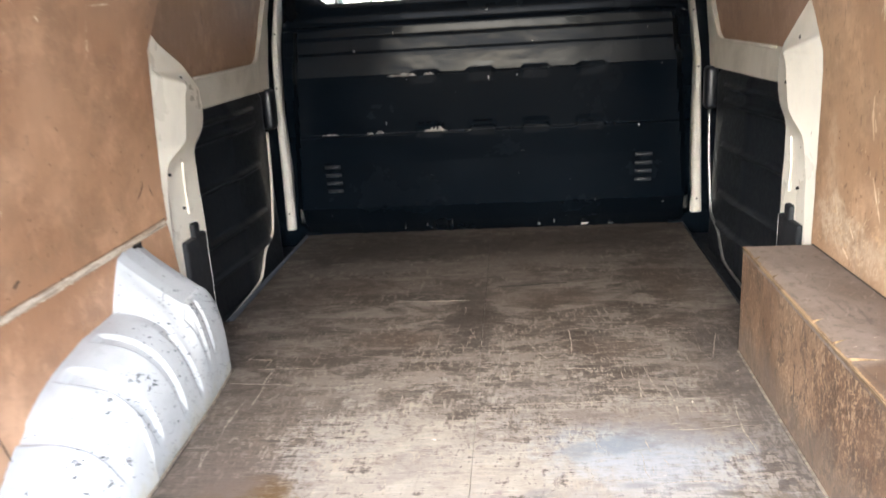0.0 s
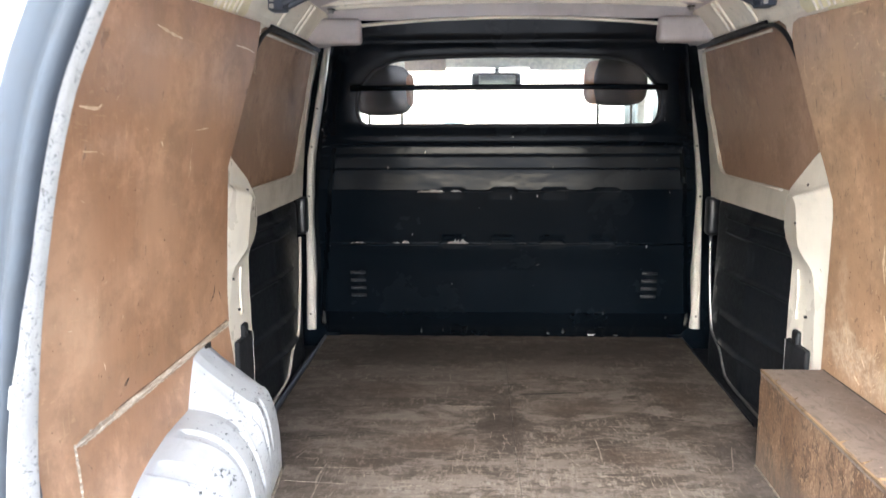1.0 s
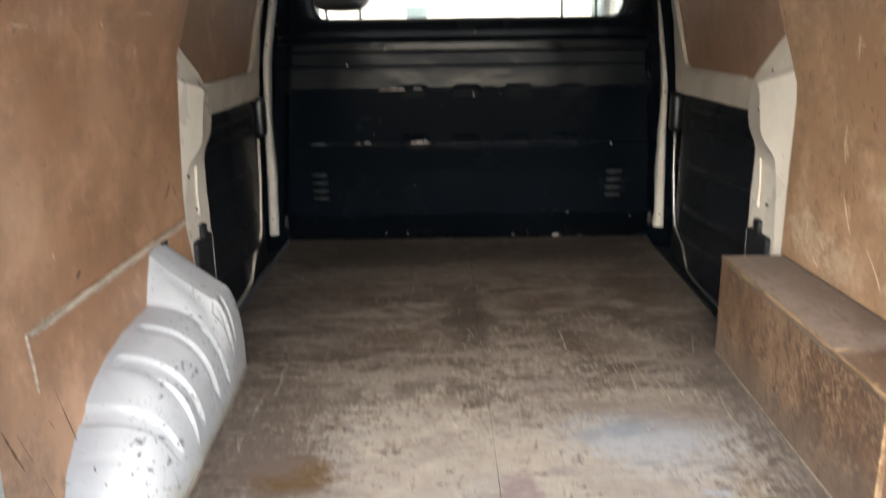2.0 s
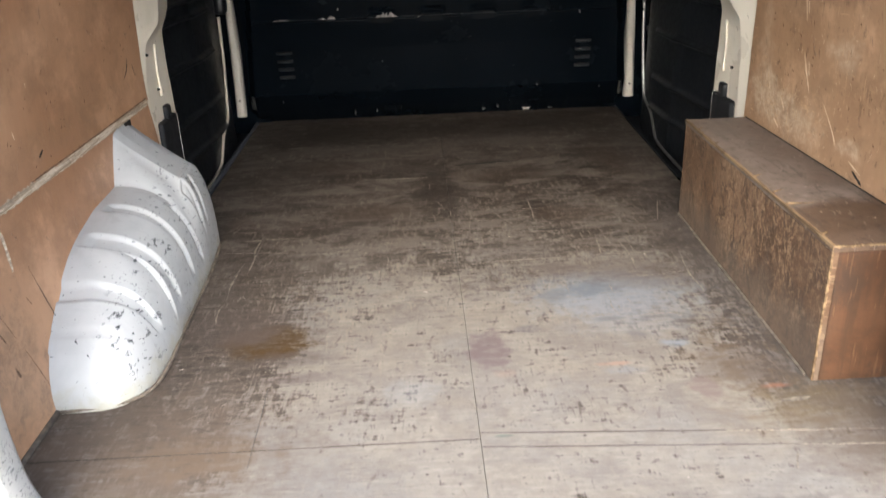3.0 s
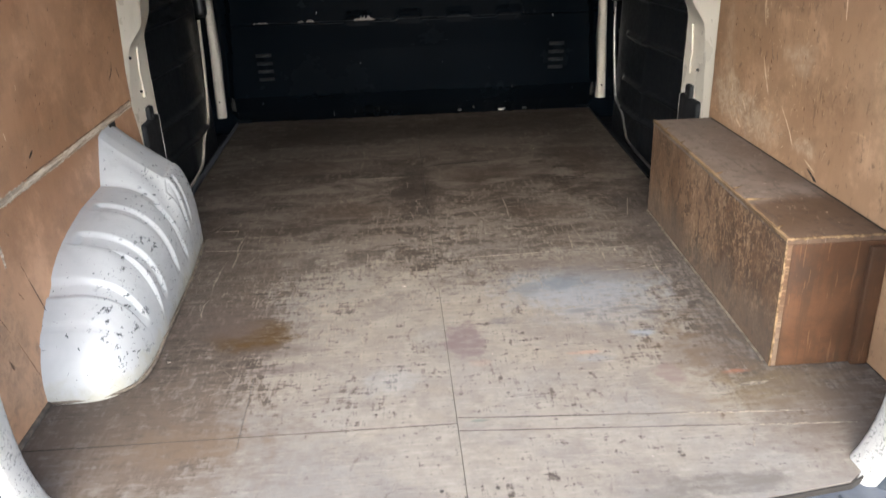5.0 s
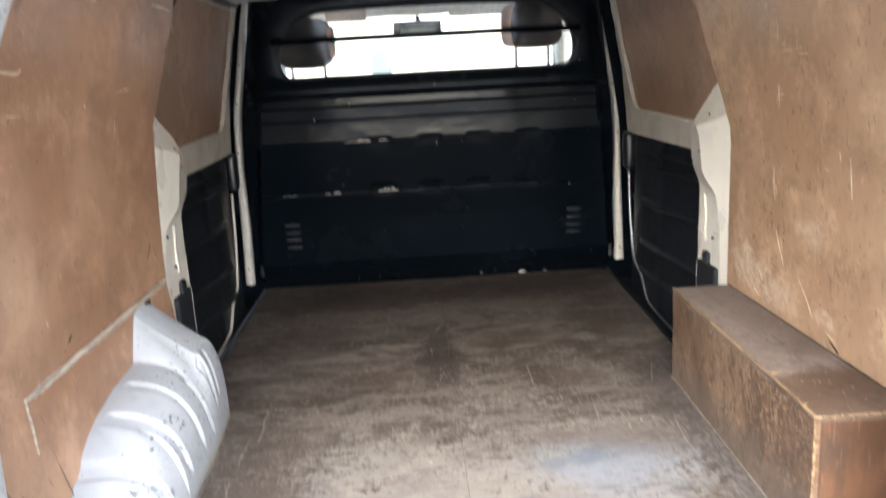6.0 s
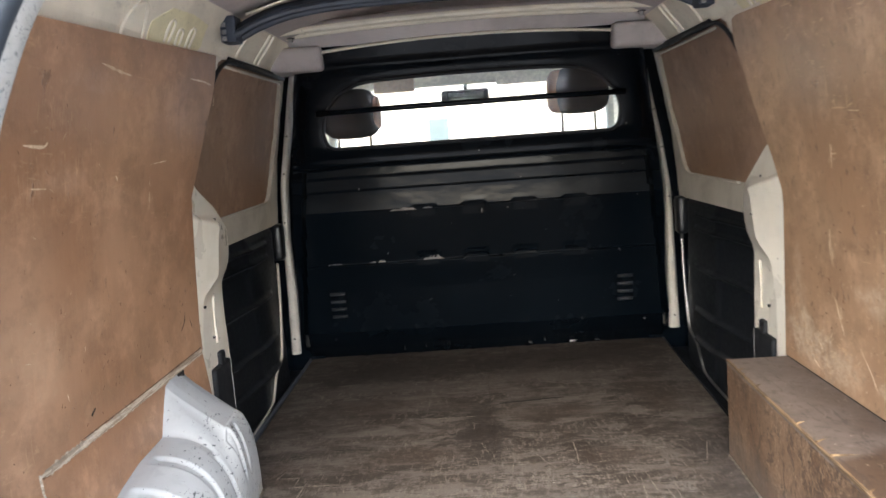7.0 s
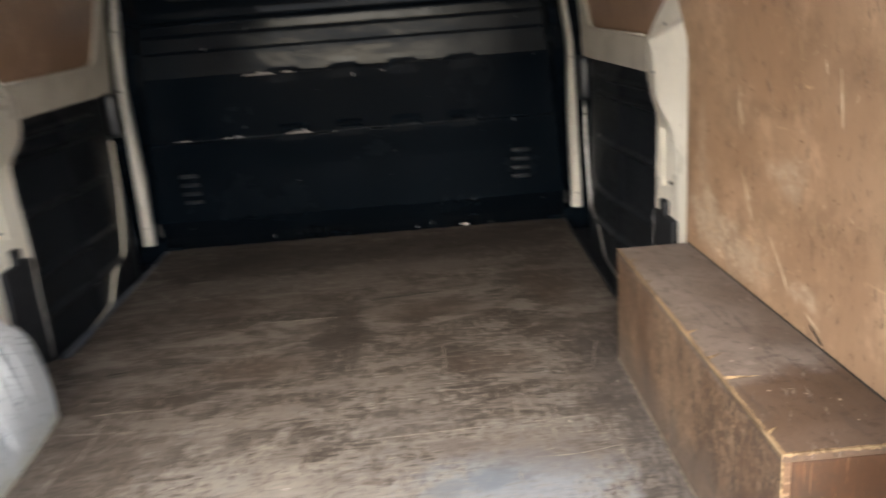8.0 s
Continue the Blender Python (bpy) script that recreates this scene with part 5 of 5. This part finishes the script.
def marks(s, specs, material, parent, name, label):
    """Many small rubs or knocks on a side panel."""
    bm = bmesh.new()
    for n, cy, cz, sy, sz, lean, length, w in specs:
        for _ in range(n):
            y, z = rng.gauss(cy, sy), rng.gauss(cz, sz)
            z = max(z, .273 if s > 0 else .37)
            a, d = lean + rng.gauss(0, .45), length * rng.uniform(.3, 1.2)
            t, q = Vector((math.cos(a), math.sin(a))), Vector((-math.sin(a), math.cos(a)))
            rows = []
            for i in range(6):
                f = i / 5
                k = w * rng.uniform(.2, 1.0) * math.sin(math.pi * (f * .9 + .05)) / 2
                c = Vector((y, z)) + t * d * (f - .5) + q * rng.uniform(-.3, .3) * w
                rows.append([bm.verts.new((s * (lining_x(s)(p.y) - .0006), p.x, p.y)) for p in (c + q * k, c - q * k)])
            for p, r in zip(rows, rows[1:]):
                bm.faces.new((p[0], p[1], r[1], r[0]))
    return tagged(part(name, bm, material, parent, label), label, kind="stuff")


marks(1, ((110, 1.00, .330, .10, .035, -.8, .020, .0036), (110, .80, .42, .18, .10, -1.3, .016, .0032), (26, .75, .62, .20, .14, 0, .018, .002), (12, .87, .795, .008, .016, 1.2, .018, .003), (12, .905, .59, .008, .016, 1.2, .018, .003)), RUB, lining_r, "scuffing", "pale rub marks in the brown film")
marks(1, ((46, .80, .46, .22, .10, 1.0, .011, .005),), KNOCK_SHADE, lining_r, "denting", "dark knocks in the brown film")
marks(-1, ((36, .75, .80, .24, .14, 0, .016, .0025), (12, .95, .80, .008, .016, 1.2, .018, .003)), RUB, lining_l, "scuffing", "pale rub marks in the brown film")
marks(-1, ((60, .80, .48, .25, .10, 1.1, .010, .004), (10, .55, .75, .2, .15, 1.1, .008, .003)), KNOCK_SHADE, lining_l, "denting", "dark knocks in the brown film")

# ---- wheel arch ----
h_wall = lerp_table([(.62, .212), (.66, .222), (.757, .238), (.86, .242), (.893, .244), (.905, .262), (.935, .302), (.970, .343), (1.0, .352), (1.06, .352), (1.10, .335), (1.16, .25), (1.24, .12), (1.30, .0)])
foot_x = lerp_table([(.40, -.590), (.43, -.586), (.49, -.586), (.62, -.592), (.70, -.596), (.92, -.604), (1.12, -.620), (1.20, -.66), (1.30, -.71)])
p_sec = lerp_table([(.5, 2.7), (.86, 2.7), (.91, 2.2), (.98, 1.8), (1.05, 1.9), (1.30, 1.7)])
nose = lerp_table([(0, 1), (.12, .955), (.24, .89), (.5, .72), (.735, .54), (.84, .43), (.9, .345), (.95, .24), (.98, .14), (1, 0)])
Y_NOSE = .62
# flutes pressed into the top and over the shoulder: middle, half width, where they start and end, depth
FLUTES = ((.508, .0165, .04, .88, .0075), (.638, .0175, .04, .92, .0085), (.768, .0150, .04, .94, .0080), (.868, .015, .42, .93, .0075), (.945, .012, .55, .94, .0060), (.992, .009, .60, .94, .0050), (.424, .009, .34, .66, .0028))


def ramp(a, lo, hi):
    k = min(max((a - lo) / (hi - lo), 0), 1)
    return k * k * (3 - 2 * k)


def nose_reach(a):
    """How far the blunt nose reaches in plan, at an angle from the wall's line."""
    c, d = math.cos(a), math.sin(a)
    return ((c / .267) ** 4.5 + (d / .157) ** 4.5) ** (-1 / 4.5)


def arch_point(u, v):
    a = v * math.pi / 2
    if u < .36:
        th = u / .36 * math.pi / 2
        q = math.sin(a) ** .9 if v < 1 else 1
        r = q * nose_reach(th)
        side = (1 - q ** 2.7) ** (1 / 2.7)
        front = nose(q)
        k = ramp(th, .15, 1.45)
        z = .212 * (front + (side - front) * k)
        y = Y_NOSE - r * math.cos(th) + .012 * q * math.sin(2 * th) * (1 - q)
        x = -left_x(z) - .003 + r * math.sin(th) * (1 + (left_x(z) - .742 - .006) / .157 * (1 - q))
        vv = v
    else:
        y = Y_NOSE + (u - .36) / .64 * (1.30 - Y_NOSE)
        p, h = p_sec(y), h_wall(y)
        q = math.sin(a) ** .9 if v < 1 else 1
        X, z = q, h * (1 - q ** p) ** (1 / p)
        f = ramp(y, .90, .975)
        if f > 0:
            # the tall tip: a straight slope from the lining to a rounded shoulder
            sh = .235 * min(1, h / .34)
            if v < .55:
                fx = .74 * v / .55
                fz = h - (h - sh) * (fx / .74) ** .85
            else:
                b = (v - .55) / .45 * math.pi / 2
                fx, fz = .74 + .26 * math.sin(b), sh * math.cos(b) ** .8
            X, z = X + (fx - X) * f, z + (fz - z) * f
        base = -left_x(z) - .003
        x = base + (foot_x(y) - base) * X
    dent = 0.0
    for yc, half, lo, hi, deep in FLUTES:
        d = abs(y - yc - .035 * v * v) / (half * (1.15 - .5 * v))
        if d < 1.35:
            dent += deep * (1 - ramp(d, .80, 1.35)) * ramp(v, lo, lo + .08) * (1 - ramp(v, hi - .10, hi))
    return (x - dent * math.sin(a), y, max(z - dent * math.cos(a), 0) - (.01 if v == 1 else 0))


bm = grid_mesh(320, 72, arch_point)
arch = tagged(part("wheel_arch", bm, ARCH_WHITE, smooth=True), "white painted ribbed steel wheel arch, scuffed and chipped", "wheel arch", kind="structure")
part("sealant_bead", tube(smooth_path([(-.742, .355, .003), (-.70, .356, .004), (-.64, .368, .004), (-.598, .402, .004), (-.584, .47, .003), (-.589, .62, .003), (-.600, .92, .003), (-.618, 1.12, .003)], 6), .004, .0035, 6), DUSTY, arch, "grubby sealant along the floor", True)
part("dust_fillet", tube([(-.741, y, .002) for y in (.05, .12, .22, .36)], .006, .006, 6), DUSTY, lining_l, "grey dirt along the floor", True)
part("gap", block(-.787, -.780, 1.045, 1.085, .325, .352), GRIME, arch, "dark gap behind the tip")

# ---- boxed-in arch ----
box = thing("arch_box", "brown plywood box over the wheel arch with splintered edges", "box", at=(0, 0, 0))
x_near, x_far, y0, y1, H = .600, .626, .332, 1.185, .262


def skew(bm):
    """The box's long side runs slightly askew."""
    for v in bm.verts:
        if v.co.x < .66:
            v.co.x += (v.co.y - y0) / (y1 - y0) * (x_far - x_near)
    return bm


part("side_board", skew(block(x_near, x_near + .012, y0, y1, .001, H - .0125, .0015)), PLY_BOX, box, "rubbed brown side board")
part("lid", skew(block(x_near - .001, .783, y0 - .001, y1, H - .012, H, .002)), PLY_TOP, box, "grey-brown lid")
part("end_board", block(x_near + .0125, .783, y0, y0 + .012, .001, H - .0125, .0015), PLY_END, box, "orange-brown end board")
part("far_board", block(x_far + .0125, .783, y1 - .012, y1, .001, H - .0125, .0015), PLY_BOX, box)


def box_edge(a, b, w, n, material, proud):
    """A splintered strip along one of the box's edges."""
    a, b = Vector(a), Vector(b)
    d = (b - a).normalized()
    bm, rows = bmesh.new(), []
    for i in range(n + 1):
        c = a + (b - a) * i / n
        k = [rng.uniform(.5, 1.3) for _ in range(2)]
        if abs(d.z) > .5:
            o = ((0, w * k[0]), (-.0012 * proud, -.0012 * proud), (w * k[1], 0))
            rows.append([bm.verts.new(c + Vector((x - (.0006 if j == 0 else 0), y - (.0006 if j == 2 else 0), 0))) for j, (x, y) in enumerate(o)])
        elif abs(d.y) > .5:
            o = ((w * k[0], .0008), (-.0012 * proud, .0012 * proud), (-.0005, -w * k[1]))
            rows.append([bm.verts.new(c + Vector((x, 0, z))) for x, z in o])
        else:
            o = ((w * k[0], .0008), (-.0012 * proud, .0012 * proud), (-.0005, -w * k[1]))
            rows.append([bm.verts.new(c + Vector((0, y, z))) for y, z in o])
    for p, q in zip(rows, rows[1:]):
        bm.faces.new((p[0], p[1], q[1], q[0]))
        bm.faces.new((p[1], p[2], q[2], q[1]))
    return part("splintered_edge", bm, material, box, "pale splintered edge")


box_edge((x_near - .001, y0 - .001, H), (x_far - .001, y1, H), .0055, 420, RAW, .8)
box_edge((x_near, y0, .002), (x_near, y0, H), .0034, 140, RAW, .7)
box_edge((x_near, y0 - .001, H), (.783, y0 - .001, H), .0035, 50, RAW, .6)
for y, dx, dy in ((.535, .055, -.006), (.60, .03, .015), (.70, .024, .01), (1.08, .02, .02), (.38, .02, .012), (.95, .016, .012)):
    x = x_near + (y - y0) / (y1 - y0) * (x_far - x_near)
    bm = bmesh.new()
    vs = [bm.verts.new(p) for p in ((x, y - .006, H + .0012), (x + dx, y + dy, H + .0025), (x, y + .005, H + .0012), (x + .004, y, H + .004))]
    for f in ((0, 1, 3), (1, 2, 3), (0, 2, 1)):
        bm.faces.new([vs[i] for i in f])
    part("splinter", bm, RAW, box)
part("foot_batten", skew(block(x_near - .006, x_near - .0005, y0 + .02, y1 - .01, .0005, .004, .001)), DUSTY, box, "thin grubby strip along the floor")
part("wall_joint", block(.7825, .7845, y0, y1, H - .002, H + .0015, .0005), GRIME, box, "dark joint against the lining")
part("corner_batten", block(.752, .783, y0 - .012, y0 - .0005, .001, H - .02, .003), PLY_END, box, "narrow upright batten")

# ---- rear door frame ----
fr_half = [(0, -.050), (.30, -.050), (.52, -.048), (.575, -.03), (.612, .005), (.636, .06), (.648, .13), (.652, .25), (.650, .40), (.645, .52), (.628, .66), (.610, .76), (.590, .85), (.566, .93), (.540, .99), (.512, 1.045), (.478, 1.092), (.42, 1.14), (.33, 1.178), (.18, 1.20), (0, 1.206)]
loop = [(p.x, p.y) for p in smooth_path([(x, z, 0) for x, z in fr_half], 4)]
loop = loop + [(-x, z) for x, z in loop[-2:0:-1]]
centre = Vector((0, .56))
frame_ob = thing("rear_door_frame", "white chipped steel rear door opening with grey rubber seal", "door frame", kind="structure")


def grown(d):
    """The opening's outline moved outwards by d."""
    out = []
    n = len(loop)
    for i in range(n):
        a, b = Vector(loop[i - 1]), Vector(loop[(i + 1) % n])
        t = (b - a).normalized()
        nrm = Vector((t.y, -t.x))
        p = Vector(loop[i])
        if nrm.dot(p - centre) < 0:
            nrm = -nrm
        out.append(p + nrm * d)
    return out


def band(sections, material, name, label=""):
    """Lofts the opening's outline through (growth, y) sections."""
    bm, rings = bmesh.new(), []
    for d, y in sections:
        out = grown(d)
        if material is RUBBER:
            # the seal sits lower on the flange towards the floor
            out = [p + (q - p) * min(max((.75 - p.y) / .5, 0), 1) for p, q in zip(out, grown(d + .018))]
        rings.append([bm.verts.new((p.x, y, p.y)) for p in out])
    for a, b in zip(rings, rings[1:]):
        for i in range(len(a)):
            j = (i + 1) % len(a)
            bm.faces.new((a[i], a[j], b[j], b[i]))
    return part(name, bm, material, frame_ob, label, True, False)


band([(.075, .080), (.02, .075), (.004, .066), (0, .057), (0, .012), (.003, .004), (.014, .0)], JAMB, "inner_flange", "chipped white flange")
band([(-.0005, .020), (-.003, .010), (-.002, -.004), (.005, -.010), (.012, -.008), (.015, -.002), (.019, -.006), (.031, -.012), (.044, -.010), (.052, -.002), (.054, .012)], RUBBER, "seal", "grey rubber door seal")
# jamb face outside the seal
bm, rings = bmesh.new(), []
for k, (grow, y) in enumerate(((.040, .010), (.066, .008), (.080, -.008))):
    rings.append([bm.verts.new((p.x, y, p.y)) for p in grown(grow)])
last = []
for p in grown(.080):
    d = p - centre
    k = 1 / max(abs(d.x) / .93, abs(d.y) / (.88 if d.y > 0 else .98))
    q = centre + d * k
    last.append(bm.verts.new((q.x, -.015, q.y)))
rings.append(last)
for a, b in zip(rings, rings[1:]):
    for i in range(len(a)):
        j = (i + 1) % len(a)
        bm.faces.new((a[i], a[j], b[j], b[i]))
part("outer_jamb", bm, JAMB, frame_ob, "white outer jamb", False, False)
# dark stops and hinge on the left jamb
hinge = new("door_check")
hinge.parent, hinge.location = frame_ob, (-.66, -.02, .78)
part("arm", tube(smooth_path([(.005, -.012, .045), (-.012, -.02, .02), (-.03, -.02, -.02), (-.04, -.01, -.04)], 4), .012, .012, 8), DOOR_BLACK, hinge, "black check arm", True)
part("stop", disc(-.035, -.02, -.075, .014, .02, 14, "y"), DOOR_BLACK, hinge)
catch = thing("door_catch", "white catch block on the door flange", "catch", at=(-.640, .012, .59))
part("block", block(-.012, .004, -.012, .012, -.014, .014, .002), JAMB, catch)
dome = grid_mesh(24, 8, lambda u, v: (-.784 + .017 * math.cos(v * math.pi / 2), .250 + .030 * math.cos(math.tau * u) * math.sin(v * math.pi / 2) ** .7, .335 + .056 * math.sin(math.tau * u) * math.sin(v * math.pi / 2) ** .7))
tagged(part("trim_plug", dome, TREAD, smooth=True), "dark grey plastic plug at the lining's foot", "plug")
# ribbed step behind the floor
step_ob = thing("rear_step", "grey ribbed plastic step along the rear sill", "step", at=(0, 0, 0))
edge = [(-.66, .048), (-.58, .003), (-.42, -.0212), (-.24, -.0382), (0, -.0372), (.24, -.0382), (.42, -.0212), (.58, .003), (.66, .048)]
part("tread", level_sheet([(x, y - .0045) for x, y in edge] + [(.66, -.19), (-.66, -.19)], -.06, -.010), TREAD, step_ob)
for i in range(44):
    x = -.56 + i * .026
    back = float(np.interp(x, [p[0] for p in edge], [p[1] for p in edge])) - .014
    part("rib", block(x - .004, x + .004, back - .085, back, -.0105, -.005, .0015), TREAD, step_ob)
part("nosing", level_sheet(edge + [(x, y - .004) for x, y in edge[::-1]], -.0225, -.0012), GRIME, step_ob, "dark edge under the plywood")
part("crack", tube([(.53, -.03, -.0098), (.50, -.06, -.0098), (.46, -.09, -.0098), (.44, -.14, -.0098)], .0015), GRIME, step_ob)
tagged(part("bumper", block(-.92, .92, -.24, -.10, -.36, -.062, .03, 3), TREAD), "grey plastic rear bumper below the step", "bumper")

# ---- cab ----
tagged(part("cab_ceiling", grid_mesh(16, 6, lambda u, v: ((u - .5) * 1.7, 2.2 + v * .95, 1.30 - .10 * (2 * abs(u - .5)) ** 2 - .06 * v * v)), CAB_GREY), "pale cream fabric cab headlining", "ceiling", kind="structure")
tagged(part("header_rail", block(-.78, .78, 3.12, 3.20, 1.158, 1.25, .012), CAB_GREY), "pale cream header rail above the windscreen", "rail", kind="structure")
screen = part("windscreen", grid_mesh(8, 4, lambda u, v: ((u - .5) * (1.6 - .25 * v), 3.85 - .72 * v, .66 + .55 * v)), GLASS)
screen.visible_shadow = False
tagged(screen, "clear raked windscreen of the cab", "windscreen", kind="structure")
dash = tagged(part("dashboard", block(-.85, .85, 3.30, 3.92, .25, .70, .08, 4), DOOR_BLACK, smooth=True), "black plastic dashboard under the windscreen", "dashboard", kind="structure")
tagged(part("cab_nose", block(-.88, .88, 3.93, 4.5, -.4, .58, .1, 3), WHITE), "white steel van nose ahead of the dashboard", "nose", kind="structure")
for cx, top, bot in ((-.485, 1.126, .922), (.445, 1.148, .958)):
    seat = thing("cab_seat", "charcoal cloth cab seat, a tan reflection built onto its headrest", "seat", "cab seats", at=(cx, 2.47, .30))
    zt, zb = top - .30, bot - .30
    zc, hz = (zt + zb) / 2, (zt - zb) / 2
    e = 1 if cx < 0 else -1

    def pad(u, v, x0=0, hx=.12, hh=hz, y0=0, hy=.055):
        a, k = math.tau * u, math.sin(math.pi * v) ** .4
        c, d = math.cos(a), math.sin(a)
        return (x0 + k * hx * math.copysign(abs(c) ** .6, c), y0 - hy * math.cos(math.pi * v), zc + k * hh * math.copysign(abs(d) ** (.72 if d > 0 else .5), d))
    hr = part("headrest", grid_mesh(40, 14, lambda u, v: pad(u, v, -e * .008)), CLOTH, seat, "charcoal cloth headrest", True)
    # added tan pad in place of the plywood's reflection in the window glass
    part("side_panel", grid_mesh(32, 12, lambda u, v: pad(u, v, e * (.098 if e > 0 else .066), .018 if e > 0 else .060, hz * (.66 if e > 0 else .93), .006, .050)), TAN_REFLECTION, hr, "tan pad standing in for a reflection in the glass", True)
    for dx in (-.067, .067):
        part("headrest_post", tube([(dx, 0, .56), (dx, 0, zb + .02)], .006), STEEL, seat)
    part("backrest", block(-.25, .25, -.07, .08, -.10, .575, .06, 4), CLOTH, seat, "charcoal cloth backrest", True)
    part("cushion", block(-.25, .25, .02, .52, -.25, -.08, .06, 4), CLOTH, seat, "", True)
mir = thing("rear_view_mirror", "black rear-view mirror on a short stem", "mirror", at=(-.012, 3.16, 1.10))
part("housing", block(-.125, .115, -.008, .03, -.038, .034, .02, 4), DOOR_BLACK, mir, "", True)
part("glass", block(-.090, .090, -.0105, -.0082, -.024, .022, .001), MIRROR, mir)
part("stem", tube([(0, .02, .02), (0, .05, .10)], .012), DOOR_BLACK, mir)
for x0, x1, material, txt in ((-.46, -.26, CAB_TAN, "tan folded sun visor at the windscreen"), (.14, .50, CAB_GREY, "cream folded sun visor at the windscreen")):
    v = thing("sun_visor", txt, "sun visor", "sun visors", at=((x0 + x1) / 2, 3.09, 1.172))
    part("panel", block(-(x1 - x0) / 2, (x1 - x0) / 2, -.01, .01, -.035, .04, .009, 3), material, v, "", True)
    part("rod", tube([(-(x1 - x0) / 2, 0, .036), ((x1 - x0) / 2, 0, .036)], .005), STEEL, v)
